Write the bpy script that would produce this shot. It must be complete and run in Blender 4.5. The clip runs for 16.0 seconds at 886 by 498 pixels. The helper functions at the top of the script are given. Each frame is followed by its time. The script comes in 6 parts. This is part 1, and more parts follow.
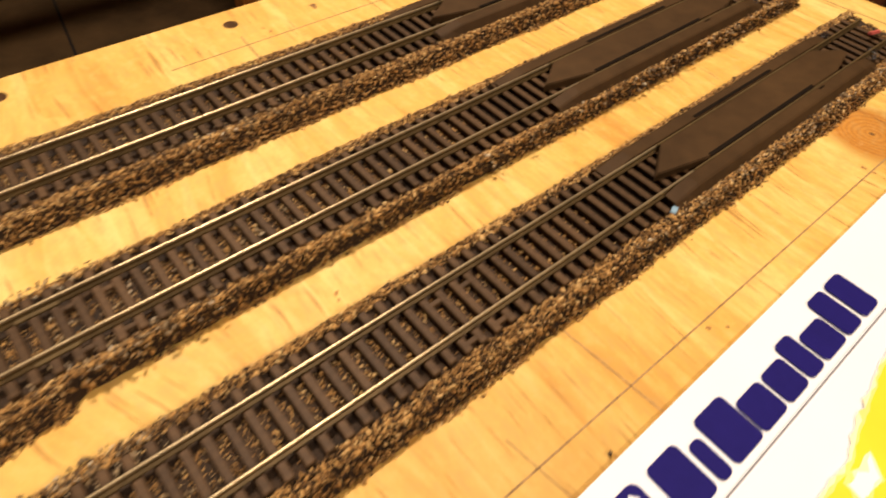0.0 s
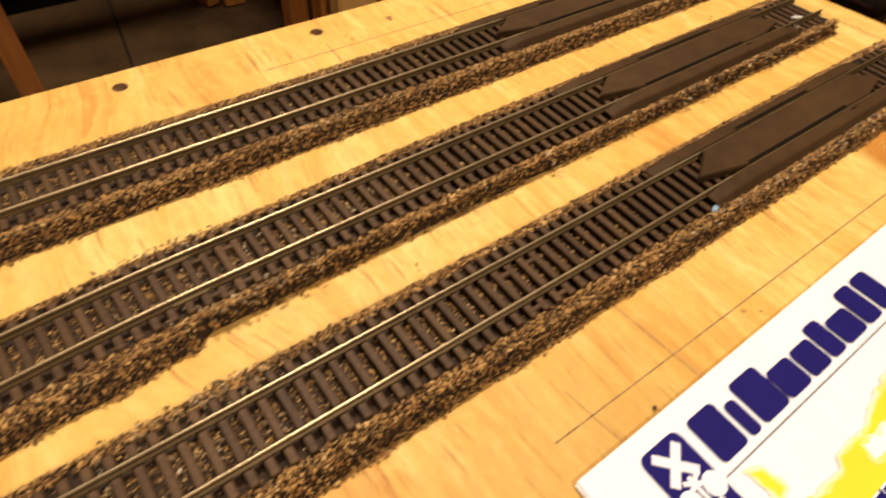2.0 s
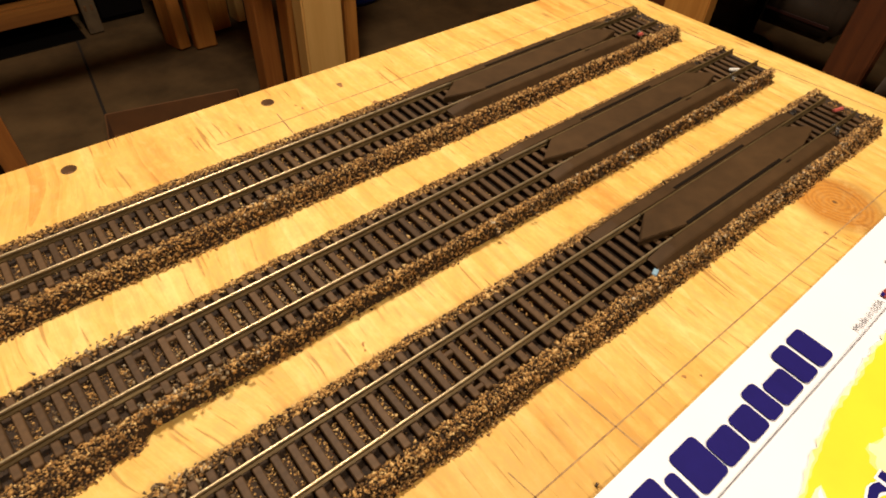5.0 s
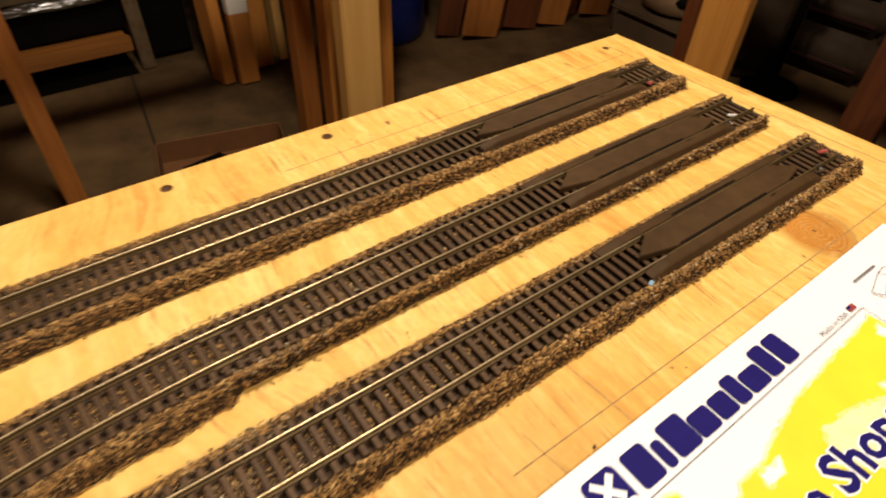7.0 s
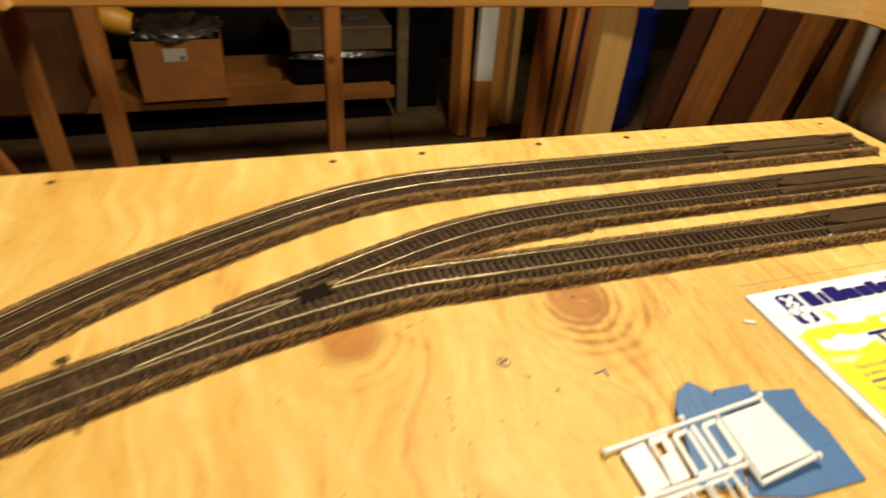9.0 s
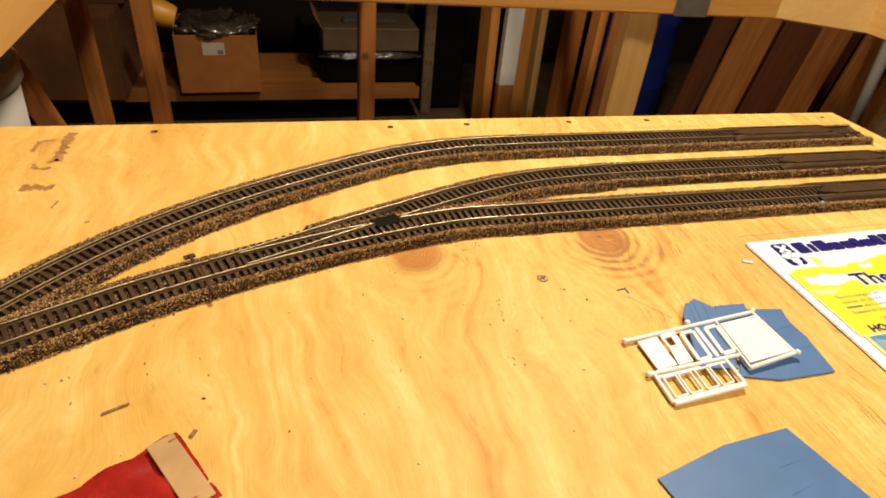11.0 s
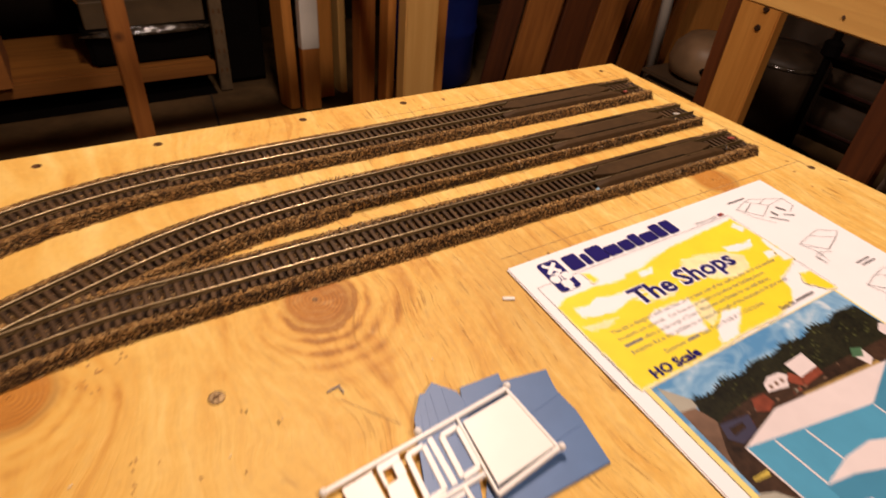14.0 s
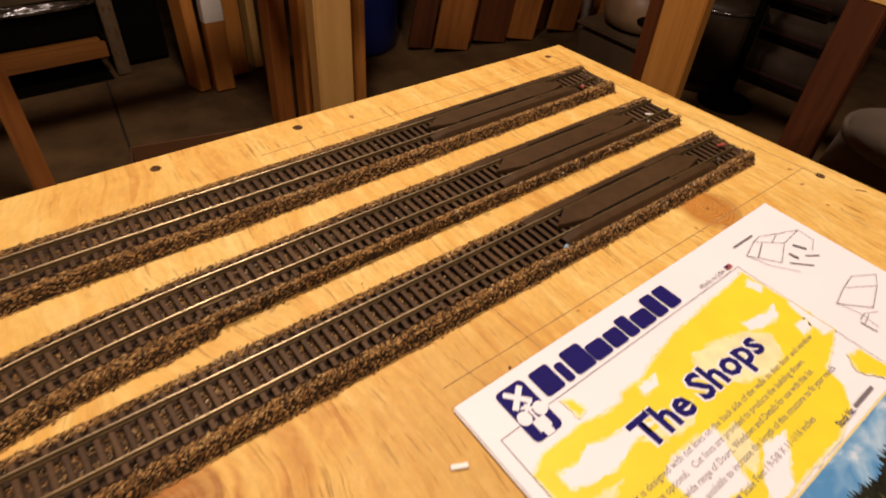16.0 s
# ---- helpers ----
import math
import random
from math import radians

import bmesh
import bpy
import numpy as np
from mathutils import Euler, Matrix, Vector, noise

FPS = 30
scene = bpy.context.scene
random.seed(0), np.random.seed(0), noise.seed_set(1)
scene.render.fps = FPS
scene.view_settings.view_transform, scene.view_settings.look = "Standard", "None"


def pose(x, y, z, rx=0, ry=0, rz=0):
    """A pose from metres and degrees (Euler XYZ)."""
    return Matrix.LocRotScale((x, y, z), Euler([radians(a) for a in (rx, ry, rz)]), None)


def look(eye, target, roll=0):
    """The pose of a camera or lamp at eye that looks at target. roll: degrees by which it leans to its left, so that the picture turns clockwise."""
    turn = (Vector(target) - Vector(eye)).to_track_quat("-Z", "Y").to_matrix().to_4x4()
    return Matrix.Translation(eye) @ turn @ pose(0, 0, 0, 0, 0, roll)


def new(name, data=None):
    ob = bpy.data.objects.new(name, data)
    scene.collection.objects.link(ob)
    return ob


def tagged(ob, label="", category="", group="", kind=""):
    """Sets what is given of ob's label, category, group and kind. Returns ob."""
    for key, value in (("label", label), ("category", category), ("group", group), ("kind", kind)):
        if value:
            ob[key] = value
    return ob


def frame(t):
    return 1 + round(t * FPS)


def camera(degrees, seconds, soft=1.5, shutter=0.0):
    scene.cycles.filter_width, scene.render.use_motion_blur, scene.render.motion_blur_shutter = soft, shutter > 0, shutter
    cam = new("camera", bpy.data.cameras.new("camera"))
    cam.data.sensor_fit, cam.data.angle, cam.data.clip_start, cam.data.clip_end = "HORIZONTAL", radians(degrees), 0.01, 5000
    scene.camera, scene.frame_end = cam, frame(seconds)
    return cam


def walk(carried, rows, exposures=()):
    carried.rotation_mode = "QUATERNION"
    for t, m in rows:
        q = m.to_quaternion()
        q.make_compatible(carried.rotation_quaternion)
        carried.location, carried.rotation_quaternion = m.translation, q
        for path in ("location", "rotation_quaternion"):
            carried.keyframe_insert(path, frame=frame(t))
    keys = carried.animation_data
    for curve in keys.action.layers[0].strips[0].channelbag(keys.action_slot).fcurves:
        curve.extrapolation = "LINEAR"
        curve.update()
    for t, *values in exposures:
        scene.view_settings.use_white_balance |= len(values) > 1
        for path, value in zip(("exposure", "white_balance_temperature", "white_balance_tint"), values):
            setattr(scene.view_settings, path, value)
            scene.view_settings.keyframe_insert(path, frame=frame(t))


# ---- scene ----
cam = camera(72.7, 16.0, soft=1.8, shutter=0.9)
PATH = [
    (0, (-0.16, -0.066, 0.159), (0.714, 0.889, -1.366), 4.2),
    (0.5, (-0.179, -0.072, 0.16), (0.663, 0.904, -1.369), 4.5),
    (1, (-0.197, -0.077, 0.162), (0.611, 0.937, -1.361), 4.4),
    (1.5, (-0.206, -0.078, 0.166), (0.586, 0.956, -1.352), 4.3),
    (2, (-0.192, -0.078, 0.172), (0.646, 0.953, -1.323), 4.5),
    (2.5, (-0.185, -0.078, 0.174), (0.68, 0.951, -1.307), 4.6),
    (3, (-0.184, -0.078, 0.176), (0.678, 0.953, -1.306), 4.1),
    (3.5, (-0.18, -0.077, 0.179), (0.687, 0.963, -1.293), 3.7),
    (4, (-0.172, -0.077, 0.183), (0.72, 0.958, -1.278), 3.8),
    (4.2, (-0.168, -0.076, 0.185), (0.743, 0.956, -1.266), 3.8),
    (6.3, (-0.193, -0.096, 0.203), (0.715, 1.0, -1.201), 2.9),
    (6.5, (-0.196, -0.102, 0.209), (0.729, 1.004, -1.178), 3.4),
    (7, (-0.204, -0.11, 0.218), (0.687, 1.055, -1.142), 2.4),
    (7.5, (-0.252, -0.145, 0.23), (0.564, 1.101, -1.104), 2.0),
    (8, (-0.324, -0.2, 0.253), (0.439, 1.136, -1.025), 3.2),
    (8.5, (-0.386, -0.259, 0.271), (0.272, 1.187, -0.944), 4.4),
    (9, (-0.439, -0.308, 0.273), (0.087, 1.227, -0.897), 4.2),
    (9.5, (-0.48, -0.35, 0.265), (-0.005, 1.198, -0.909), 5.2),
    (9.7, (-0.492, -0.361, 0.267), (-0.021, 1.184, -0.913), 5.8),
    (11.8, (-0.498, -0.4, 0.28), (0.064, 1.166, -0.829), 5.6),
    (12, (-0.479, -0.393, 0.284), (0.139, 1.157, -0.818), 5.0),
    (12.5, (-0.435, -0.378, 0.281), (0.314, 1.103, -0.835), 4.7),
    (13, (-0.384, -0.364, 0.276), (0.437, 1.049, -0.876), 4.6),
    (13.5, (-0.355, -0.336, 0.269), (0.488, 1.04, -0.912), 4.8),
    (14, (-0.328, -0.291, 0.259), (0.545, 1.023, -0.97), 5.5),
    (14.5, (-0.312, -0.243, 0.251), (0.576, 1.041, -0.998), 5.6),
    (15, (-0.291, -0.216, 0.244), (0.599, 1.043, -1.03), 4.6),
    (15.5, (-0.25, -0.187, 0.239), (0.688, 0.994, -1.074), 4.0),
    (16, (-0.228, -0.167, 0.239), (0.744, 0.971, -1.087), 4.7),
]
walk(cam, [(t, look(e, g, r)) for t, e, g, r in PATH], exposures=[(0.0, 0.03, 6850, 21), (3.0, 0.0, 6850, 19), (4.0, 0.03, 6800, 17), (7.5, 0.05, 6700, 17), (8.5, 0.10, 6550, 11), (9.0, 0.17, 6500, 6), (9.7, 0.24, 6450, 4), (12.0, 0.17, 6800, 26), (12.5, 0.07, 6950, 29), (13.0, -0.09, 7100, 32), (13.5, -0.19, 7100, 33), (14.5, -0.28, 7050, 34), (16.0, -0.33, 6900, 31)])


# ---------------------------------------------------------------- lights
world = bpy.data.worlds.new("basement_air")
scene.world = world
world.use_nodes = True
world.node_tree.nodes["Background"].inputs[0].default_value = (1.0, 0.8, 0.55, 1)
world.node_tree.nodes["Background"].inputs[1].default_value = 0.002


def lamp(name, m, sx, sy, watts, colour):
    d = bpy.data.lights.new(name, "AREA")
    d.shape, d.size, d.size_y, d.energy, d.color = "RECTANGLE", sx, sy, watts, colour
    ob = new(name, d)
    ob.matrix_world = m
    return ob


WARM = (1.0, 0.90, 0.72)
lamp("ceiling_lamp_light", look((0.10, 0.62, 1.42), (-0.1, 0.2, 0.0)), 0.22, 0.22, 30, WARM)
lamp("ceiling_lamp_light", look((0.12, -1.05, 1.42), (-0.2, 0.4, 0.0)), 0.22, 0.22, 17, WARM)


# ---------------------------------------------------------------- materials
def material(name):
    m = bpy.data.materials.new(name)
    m.use_nodes = True
    nt = m.node_tree
    return m, nt, nt.nodes["Principled BSDF"]


def node(nt, kind, **settings):
    n = nt.nodes.new(kind)
    for k, v in settings.items():
        if k in ("scale", "detail", "rough", "distortion", "dscale", "ddetail"):
            key = {"scale": "Scale", "detail": "Detail", "rough": "Roughness", "distortion": "Distortion", "dscale": "Detail Scale", "ddetail": "Detail"}[k]
            n.inputs[key].default_value = v
        elif k == "op":
            n.operation = v
        elif k == "blend":
            n.blend_type = v
    return n


def calc(nt, op, a, b=None, c=None):
    n = nt.nodes.new("ShaderNodeMath")
    n.operation = op
    for i, v in enumerate((a, b, c)):
        if v is None:
            continue
        if isinstance(v, (int, float)):
            n.inputs[i].default_value = v
        else:
            nt.links.new(v, n.inputs[i])
    return n.outputs[0]


def ramp(nt, fac, stops, ease="LINEAR"):
    n = nt.nodes.new("ShaderNodeValToRGB")
    n.color_ramp.interpolation = ease
    els = n.color_ramp.elements
    while len(els) < len(stops):
        els.new(0.5)
    for e, (p, col) in zip(els, stops):
        e.position = p
        e.color = (*col, 1) if len(col) == 3 else col
    nt.links.new(fac, n.inputs[0])
    return n.outputs[0]


def mixc(nt, fac, a, b, blend="MIX"):
    n = nt.nodes.new("ShaderNodeMix")
    n.data_type, n.blend_type = "RGBA", blend
    for i, v in ((0, fac), (6, a), (7, b)):
        if isinstance(v, (int, float)):
            n.inputs[i].default_value = v
        elif isinstance(v, tuple):
            n.inputs[i].default_value = (*v, 1)
        else:
            nt.links.new(v, n.inputs[i])
    return n.outputs[2]


def coords(nt, scale=(1, 1, 1), rot=(0, 0, 0), kind="Object"):
    tc = nt.nodes.new("ShaderNodeTexCoord")
    mp = nt.nodes.new("ShaderNodeMapping")
    mp.inputs["Scale"].default_value = scale
    mp.inputs["Rotation"].default_value = rot
    nt.links.new(tc.outputs[kind], mp.inputs[0])
    return mp.outputs[0]


def noise_tex(nt, vec, scale, detail=4, rough=0.55, distortion=0.0):
    n = node(nt, "ShaderNodeTexNoise", scale=scale, detail=detail, rough=rough, distortion=distortion)
    nt.links.new(vec, n.inputs["Vector"])
    return n.outputs["Fac"]


def bump(nt, bsdf, height, strength, distance):
    b = nt.nodes.new("ShaderNodeBump")
    b.inputs["Strength"].default_value, b.inputs["Distance"].default_value = strength, distance
    nt.links.new(height, b.inputs["Height"])
    nt.links.new(b.outputs[0], bsdf.inputs["Normal"])


def plain(name, colour, rough=0.5, metal=0.0, vary=0.15, scale=40.0, bumps=0.0, island=False, spec=0.5, objrand=0.0):
    """A surface of one colour with grain and blotches at two scales."""
    m, nt, b = material(name)
    v = coords(nt)
    n1, n2 = noise_tex(nt, v, scale, 5), noise_tex(nt, v, scale * 0.13, 3)
    f = calc(nt, "MULTIPLY_ADD", n1, 0.5, calc(nt, "MULTIPLY", n2, 0.5))
    if objrand:
        oi = nt.nodes.new("ShaderNodeObjectInfo")
        f = calc(nt, "ADD", f, calc(nt, "MULTIPLY", calc(nt, "SUBTRACT", oi.outputs["Random"], 0.5), objrand))
    dark = tuple(c * (1 - 1.6 * vary) for c in colour)
    light = tuple(min(1, c * (1 + 1.6 * vary)) for c in colour)
    nt.links.new(ramp(nt, f, [(0.3, dark), (0.7, light)]), b.inputs["Base Color"])
    b.inputs["Roughness"].default_value, b.inputs["Metallic"].default_value = rough, metal
    b.inputs["Specular IOR Level"].default_value = spec
    if bumps:
        bump(nt, b, n1, bumps, 0.001)
    return m


def timber(name, light, dark, along="z", rough=0.6, freq=60.0, objrand=0.5, knots=True):
    """Sawn lumber: growth lines along one axis, blotches, a few knots, its tone varied board by board."""
    m, nt, b = material(name)
    oi = nt.nodes.new("ShaderNodeObjectInfo")
    sc = {"x": (0.06, 1, 1), "y": (1, 0.06, 1), "z": (1, 1, 0.06)}[along]
    v = coords(nt, sc)
    add = nt.nodes.new("ShaderNodeVectorMath")
    add.operation = "ADD"
    nt.links.new(v, add.inputs[0])
    nt.links.new(calc(nt, "MULTIPLY", oi.outputs["Random"], 7.0), add.inputs[1])
    v = add.outputs[0]
    grain = noise_tex(nt, v, freq, 6, 0.6, 0.6)
    blotch = noise_tex(nt, v, freq * 0.15, 3)
    f = calc(nt, "MULTIPLY_ADD", grain, 0.65, calc(nt, "MULTIPLY", blotch, 0.45))
    f = calc(nt, "ADD", f, calc(nt, "MULTIPLY", calc(nt, "SUBTRACT", oi.outputs["Random"], 0.5), objrand * 0.4))
    col = ramp(nt, f, [(0.28, dark), (0.55, tuple((p + q) / 2 for p, q in zip(light, dark))), (0.75, light)])
    if knots:
        vo = nt.nodes.new("ShaderNodeTexVoronoi")
        vo.inputs["Scale"].default_value = 5.0
        nt.links.new(coords(nt), vo.inputs["Vector"])
        k = ramp(nt, vo.outputs["Distance"], [(0.03, (1, 1, 1)), (0.09, (0, 0, 0))])
        col = mixc(nt, k, col, tuple(c * 0.45 for c in dark))
    nt.links.new(col, b.inputs["Base Color"])
    b.inputs["Roughness"].default_value = rough
    bump(nt, b, grain, 0.25, 0.002)
    return m


KNOTS = [(0.1225, -0.028, 0.0195, 0.45), (-0.242, -0.0245, 0.0205, 1.0), (-0.403, -0.027, 0.0205, 0.40)]


def plywood_face():
    """Pine face veneer: wavy growth bands along y that bend round the knots, amber blotches, fine checks and pores."""
    m, nt, b = material("plywood_face")
    tc = nt.nodes.new("ShaderNodeTexCoord")
    obj = tc.outputs["Object"]
    sep = nt.nodes.new("ShaderNodeSeparateXYZ")
    nt.links.new(obj, sep.inputs[0])
    x, y = sep.outputs[0], sep.outputs[1]
    ux, knot_mask, ring_mask, inner_ring, core, edge = x, 0.0, 0.0, 0.0, 0.0, 0.0
    wob = calc(nt, "MULTIPLY", calc(nt, "SUBTRACT", noise_tex(nt, obj, 26, 3), 0.5), 0.008)
    fine_wob = calc(nt, "MULTIPLY", calc(nt, "SUBTRACT", noise_tex(nt, obj, 70, 2), 0.5), 0.0030)
    patchy = ramp(nt, noise_tex(nt, obj, 38, 2), [(0.36, (0.45, 0.45, 0.45)), (0.62, (1, 1, 1))])
    for kx, ky, r, strength in KNOTS:
        dx, dy = calc(nt, "SUBTRACT", x, kx), calc(nt, "SUBTRACT", y, ky)
        d = calc(nt, "SQRT", calc(nt, "ADD", calc(nt, "MULTIPLY", dx, dx), calc(nt, "MULTIPLY", calc(nt, "MULTIPLY", dy, dy), 0.80)))
        d = calc(nt, "MAXIMUM", calc(nt, "ADD", d, calc(nt, "ADD", wob, fine_wob)), 0.0)
        g = calc(nt, "EXPONENT", calc(nt, "MULTIPLY", calc(nt, "MULTIPLY", d, d), -1 / (2.6 * r) ** 2))
        ux = calc(nt, "SUBTRACT", ux, calc(nt, "MULTIPLY", calc(nt, "MULTIPLY", g, dx), 0.75))
        inside = calc(nt, "SMOOTH_MIN", calc(nt, "MAXIMUM", calc(nt, "MULTIPLY", calc(nt, "SUBTRACT", r, d), 260.0), 0.0), 1.0, 0.1)
        knot_mask = calc(nt, "MAXIMUM", inside, knot_mask)
        # growth rings crowd on the side where the fibres flow past the knot
        side = calc(nt, "MAXIMUM", calc(nt, "MULTIPLY_ADD", calc(nt, "SUBTRACT", calc(nt, "MULTIPLY", dx, 0.6), dy), 12.0, 0.52), 0.12)
        wave = calc(nt, "SINE", calc(nt, "MULTIPLY", calc(nt, "POWER", d, 0.62), 330.0))
        crest = calc(nt, "POWER", calc(nt, "MULTIPLY_ADD", wave, 0.5, 0.5), 1.5)
        halo = calc(nt, "MULTIPLY", calc(nt, "EXPONENT", calc(nt, "MULTIPLY", calc(nt, "MAXIMUM", calc(nt, "SUBTRACT", d, r), 0.0), -46.0)), calc(nt, "MINIMUM", side, 1.0))
        ring_mask = calc(nt, "MULTIPLY_ADD", calc(nt, "MULTIPLY", calc(nt, "MULTIPLY_ADD", crest, 0.8, 0.25), halo), strength, ring_mask)
        inner_ring = calc(nt, "ADD", calc(nt, "MULTIPLY", calc(nt, "SINE", calc(nt, "MULTIPLY", d, 2600.0)), inside), inner_ring)
        core = calc(nt, "MAXIMUM", core, calc(nt, "MINIMUM", calc(nt, "MAXIMUM", calc(nt, "MULTIPLY", calc(nt, "SUBTRACT", 0.0016, d), 1200.0), 0.0), 1.0))
        rim = calc(nt, "EXPONENT", calc(nt, "MULTIPLY", calc(nt, "POWER", calc(nt, "ABSOLUTE", calc(nt, "SUBTRACT", d, r)), 1.5), -9000.0))
        edge = calc(nt, "MAXIMUM", edge, calc(nt, "MULTIPLY", rim, calc(nt, "MINIMUM", side, 1.0)))
    warp = calc(nt, "MULTIPLY", calc(nt, "SUBTRACT", noise_tex(nt, obj, 5, 2), 0.5), 0.11)
    warp2 = calc(nt, "MULTIPLY", calc(nt, "SUBTRACT", noise_tex(nt, obj, 17, 2), 0.5), 0.018)
    # the veneer runs straighter towards the far end of the table
    wild = ramp(nt, calc(nt, "ADD", x, 0.5), [(0.20, (1, 1, 1)), (0.42, (0.22, 0.22, 0.22))])
    ux = calc(nt, "ADD", ux, calc(nt, "MULTIPLY", wild, calc(nt, "ADD", warp, warp2)))

    def stretched(k):
        c = nt.nodes.new("ShaderNodeCombineXYZ")
        nt.links.new(ux, c.inputs[0])
        nt.links.new(calc(nt, "MULTIPLY", y, k), c.inputs[1])
        return c.outputs[0]

    bands = noise_tex(nt, stretched(0.16), 8, 2, 0.45, 1.0)
    lines = calc(nt, "SINE", calc(nt, "MULTIPLY", bands, 62.0))
    fibre = noise_tex(nt, stretched(0.03), 700, 4, 0.6)
    streak = noise_tex(nt, stretched(0.05), 90, 3, 0.55)
    blotch = noise_tex(nt, obj, 7, 3, 0.6)
    f = calc(nt, "MULTIPLY_ADD", lines, 0.060, calc(nt, "MULTIPLY", streak, 0.46))
    f = calc(nt, "ADD", f, calc(nt, "MULTIPLY", blotch, 0.46))
    f = calc(nt, "ADD", f, calc(nt, "MULTIPLY", calc(nt, "SUBTRACT", fibre, 0.5), 0.18))
    amber = noise_tex(nt, stretched(0.4), 26, 3, 0.6, 1.2)
    f = calc(nt, "ADD", f, calc(nt, "MULTIPLY", calc(nt, "SUBTRACT", amber, 0.5), 0.56))
    f = calc(nt, "SUBTRACT", f, calc(nt, "MULTIPLY", calc(nt, "MULTIPLY", ring_mask, patchy), 0.76))
    # strips of veneer that differ a little in tone, with torn boundaries
    right = ramp(nt, calc(nt, "ADD", x, 0.5), [(0.18, (0.12, 0.12, 0.12)), (0.32, (1, 1, 1))])
    strips = noise_tex(nt, stretched(0.06), 34, 2, 0.4)
    saw = calc(nt, "FRACT", calc(nt, "MULTIPLY", strips, 9.0))
    f = calc(nt, "ADD", f, calc(nt, "MULTIPLY", right, calc(nt, "MULTIPLY", calc(nt, "SUBTRACT", saw, 0.5), 0.13)))
    col = ramp(nt, f, [(0.10, (0.36, 0.140, 0.018)), (0.20, (0.55, 0.250, 0.038)), (0.33, (0.69, 0.380, 0.074)), (0.50, (0.74, 0.462, 0.112)), (0.70, (0.81, 0.578, 0.190))])
    kf = calc(nt, "MULTIPLY_ADD", inner_ring, -0.075, calc(nt, "MULTIPLY_ADD", fibre, 0.3, calc(nt, "MULTIPLY", blotch, 0.7)))
    kcol = ramp(nt, kf, [(0.3, (0.26, 0.082, 0.007)), (0.5, (0.43, 0.150, 0.014)), (0.7, (0.58, 0.235, 0.028))])
    col = mixc(nt, calc(nt, "MULTIPLY", knot_mask, 0.92), col, kcol)
    col = mixc(nt, calc(nt, "MULTIPLY", edge, 0.75), col, (0.25, 0.085, 0.014))
    col = mixc(nt, core, col, (0.09, 0.030, 0.008))
    specks = noise_tex(nt, stretched(0.35), 160, 2, 0.4)
    col = mixc(nt, ramp(nt, specks, [(0.70, (0, 0, 0)), (0.78, (0.35, 0.35, 0.35))]), col, (0.36, 0.19, 0.065))
    mott = noise_tex(nt, stretched(0.14), 330, 4, 0.65)
    rough_side = ramp(nt, calc(nt, "ADD", x, 0.5), [(0.10, (0.25, 0.25, 0.25)), (0.34, (0.55, 0.55, 0.55))])
    col = mixc(nt, calc(nt, "MULTIPLY", rough_side, ramp(nt, mott, [(0.50, (0, 0, 0)), (0.70, (0.60, 0.60, 0.60))])), col, (0.46, 0.22, 0.050))
    dust = noise_tex(nt, stretched(0.55), 210, 5, 0.72)
    col = mixc(nt, calc(nt, "MULTIPLY", rough_side, ramp(nt, dust, [(0.36, (0.75, 0.75, 0.75)), (0.54, (0, 0, 0))])), col, (0.55, 0.345, 0.120))
    col = mixc(nt, calc(nt, "MULTIPLY", rough_side, ramp(nt, dust, [(0.50, (0, 0, 0)), (0.68, (0.55, 0.55, 0.55))])), col, (0.82, 0.60, 0.25))
    # a wide, darker stretch in front of the tracks
    hx, hy = calc(nt, "MULTIPLY", calc(nt, "ADD", x, 0.095), 17.0), calc(nt, "MULTIPLY", calc(nt, "ADD", y, 0.085), 15.0)
    dark_area = calc(nt, "EXPONENT", calc(nt, "MULTIPLY", calc(nt, "ADD", calc(nt, "MULTIPLY", hx, hx), calc(nt, "MULTIPLY", hy, hy)), -1.0))
    dark_area = calc(nt, "MULTIPLY", dark_area, calc(nt, "MULTIPLY_ADD", amber, 0.7, 0.25))
    col = mixc(nt, dark_area, col, (0.50, 0.275, 0.070))
    # fine checks where the peeled veneer has opened along the grain
    cracks = noise_tex(nt, stretched(0.045), 620, 2, 0.4)
    where = noise_tex(nt, obj, 42, 3)
    cm = calc(nt, "MULTIPLY", right, ramp(nt, cracks, [(0.615, (0, 0, 0)), (0.655, (0.66, 0.66, 0.66))]))
    cm = calc(nt, "MULTIPLY", cm, ramp(nt, where, [(0.44, (0, 0, 0)), (0.58, (0.95, 0.95, 0.95))]))
    col = mixc(nt, cm, col, (0.30, 0.13, 0.030))
    nt.links.new(col, b.inputs["Base Color"])
    b.inputs["Roughness"].default_value = 0.55
    b.inputs["Specular IOR Level"].default_value = 0.22
    relief = calc(nt, "MULTIPLY_ADD", lines, 0.3, calc(nt, "SUBTRACT", calc(nt, "MULTIPLY_ADD", streak, 0.8, fibre), calc(nt, "MULTIPLY", cm, 2.0)))
    relief = calc(nt, "ADD", relief, calc(nt, "MULTIPLY", right, calc(nt, "MULTIPLY", saw, 0.8)))
    bump(nt, b, calc(nt, "SUBTRACT", relief, calc(nt, "MULTIPLY", ring_mask, 0.8)), 0.30, 0.0006)
    return m


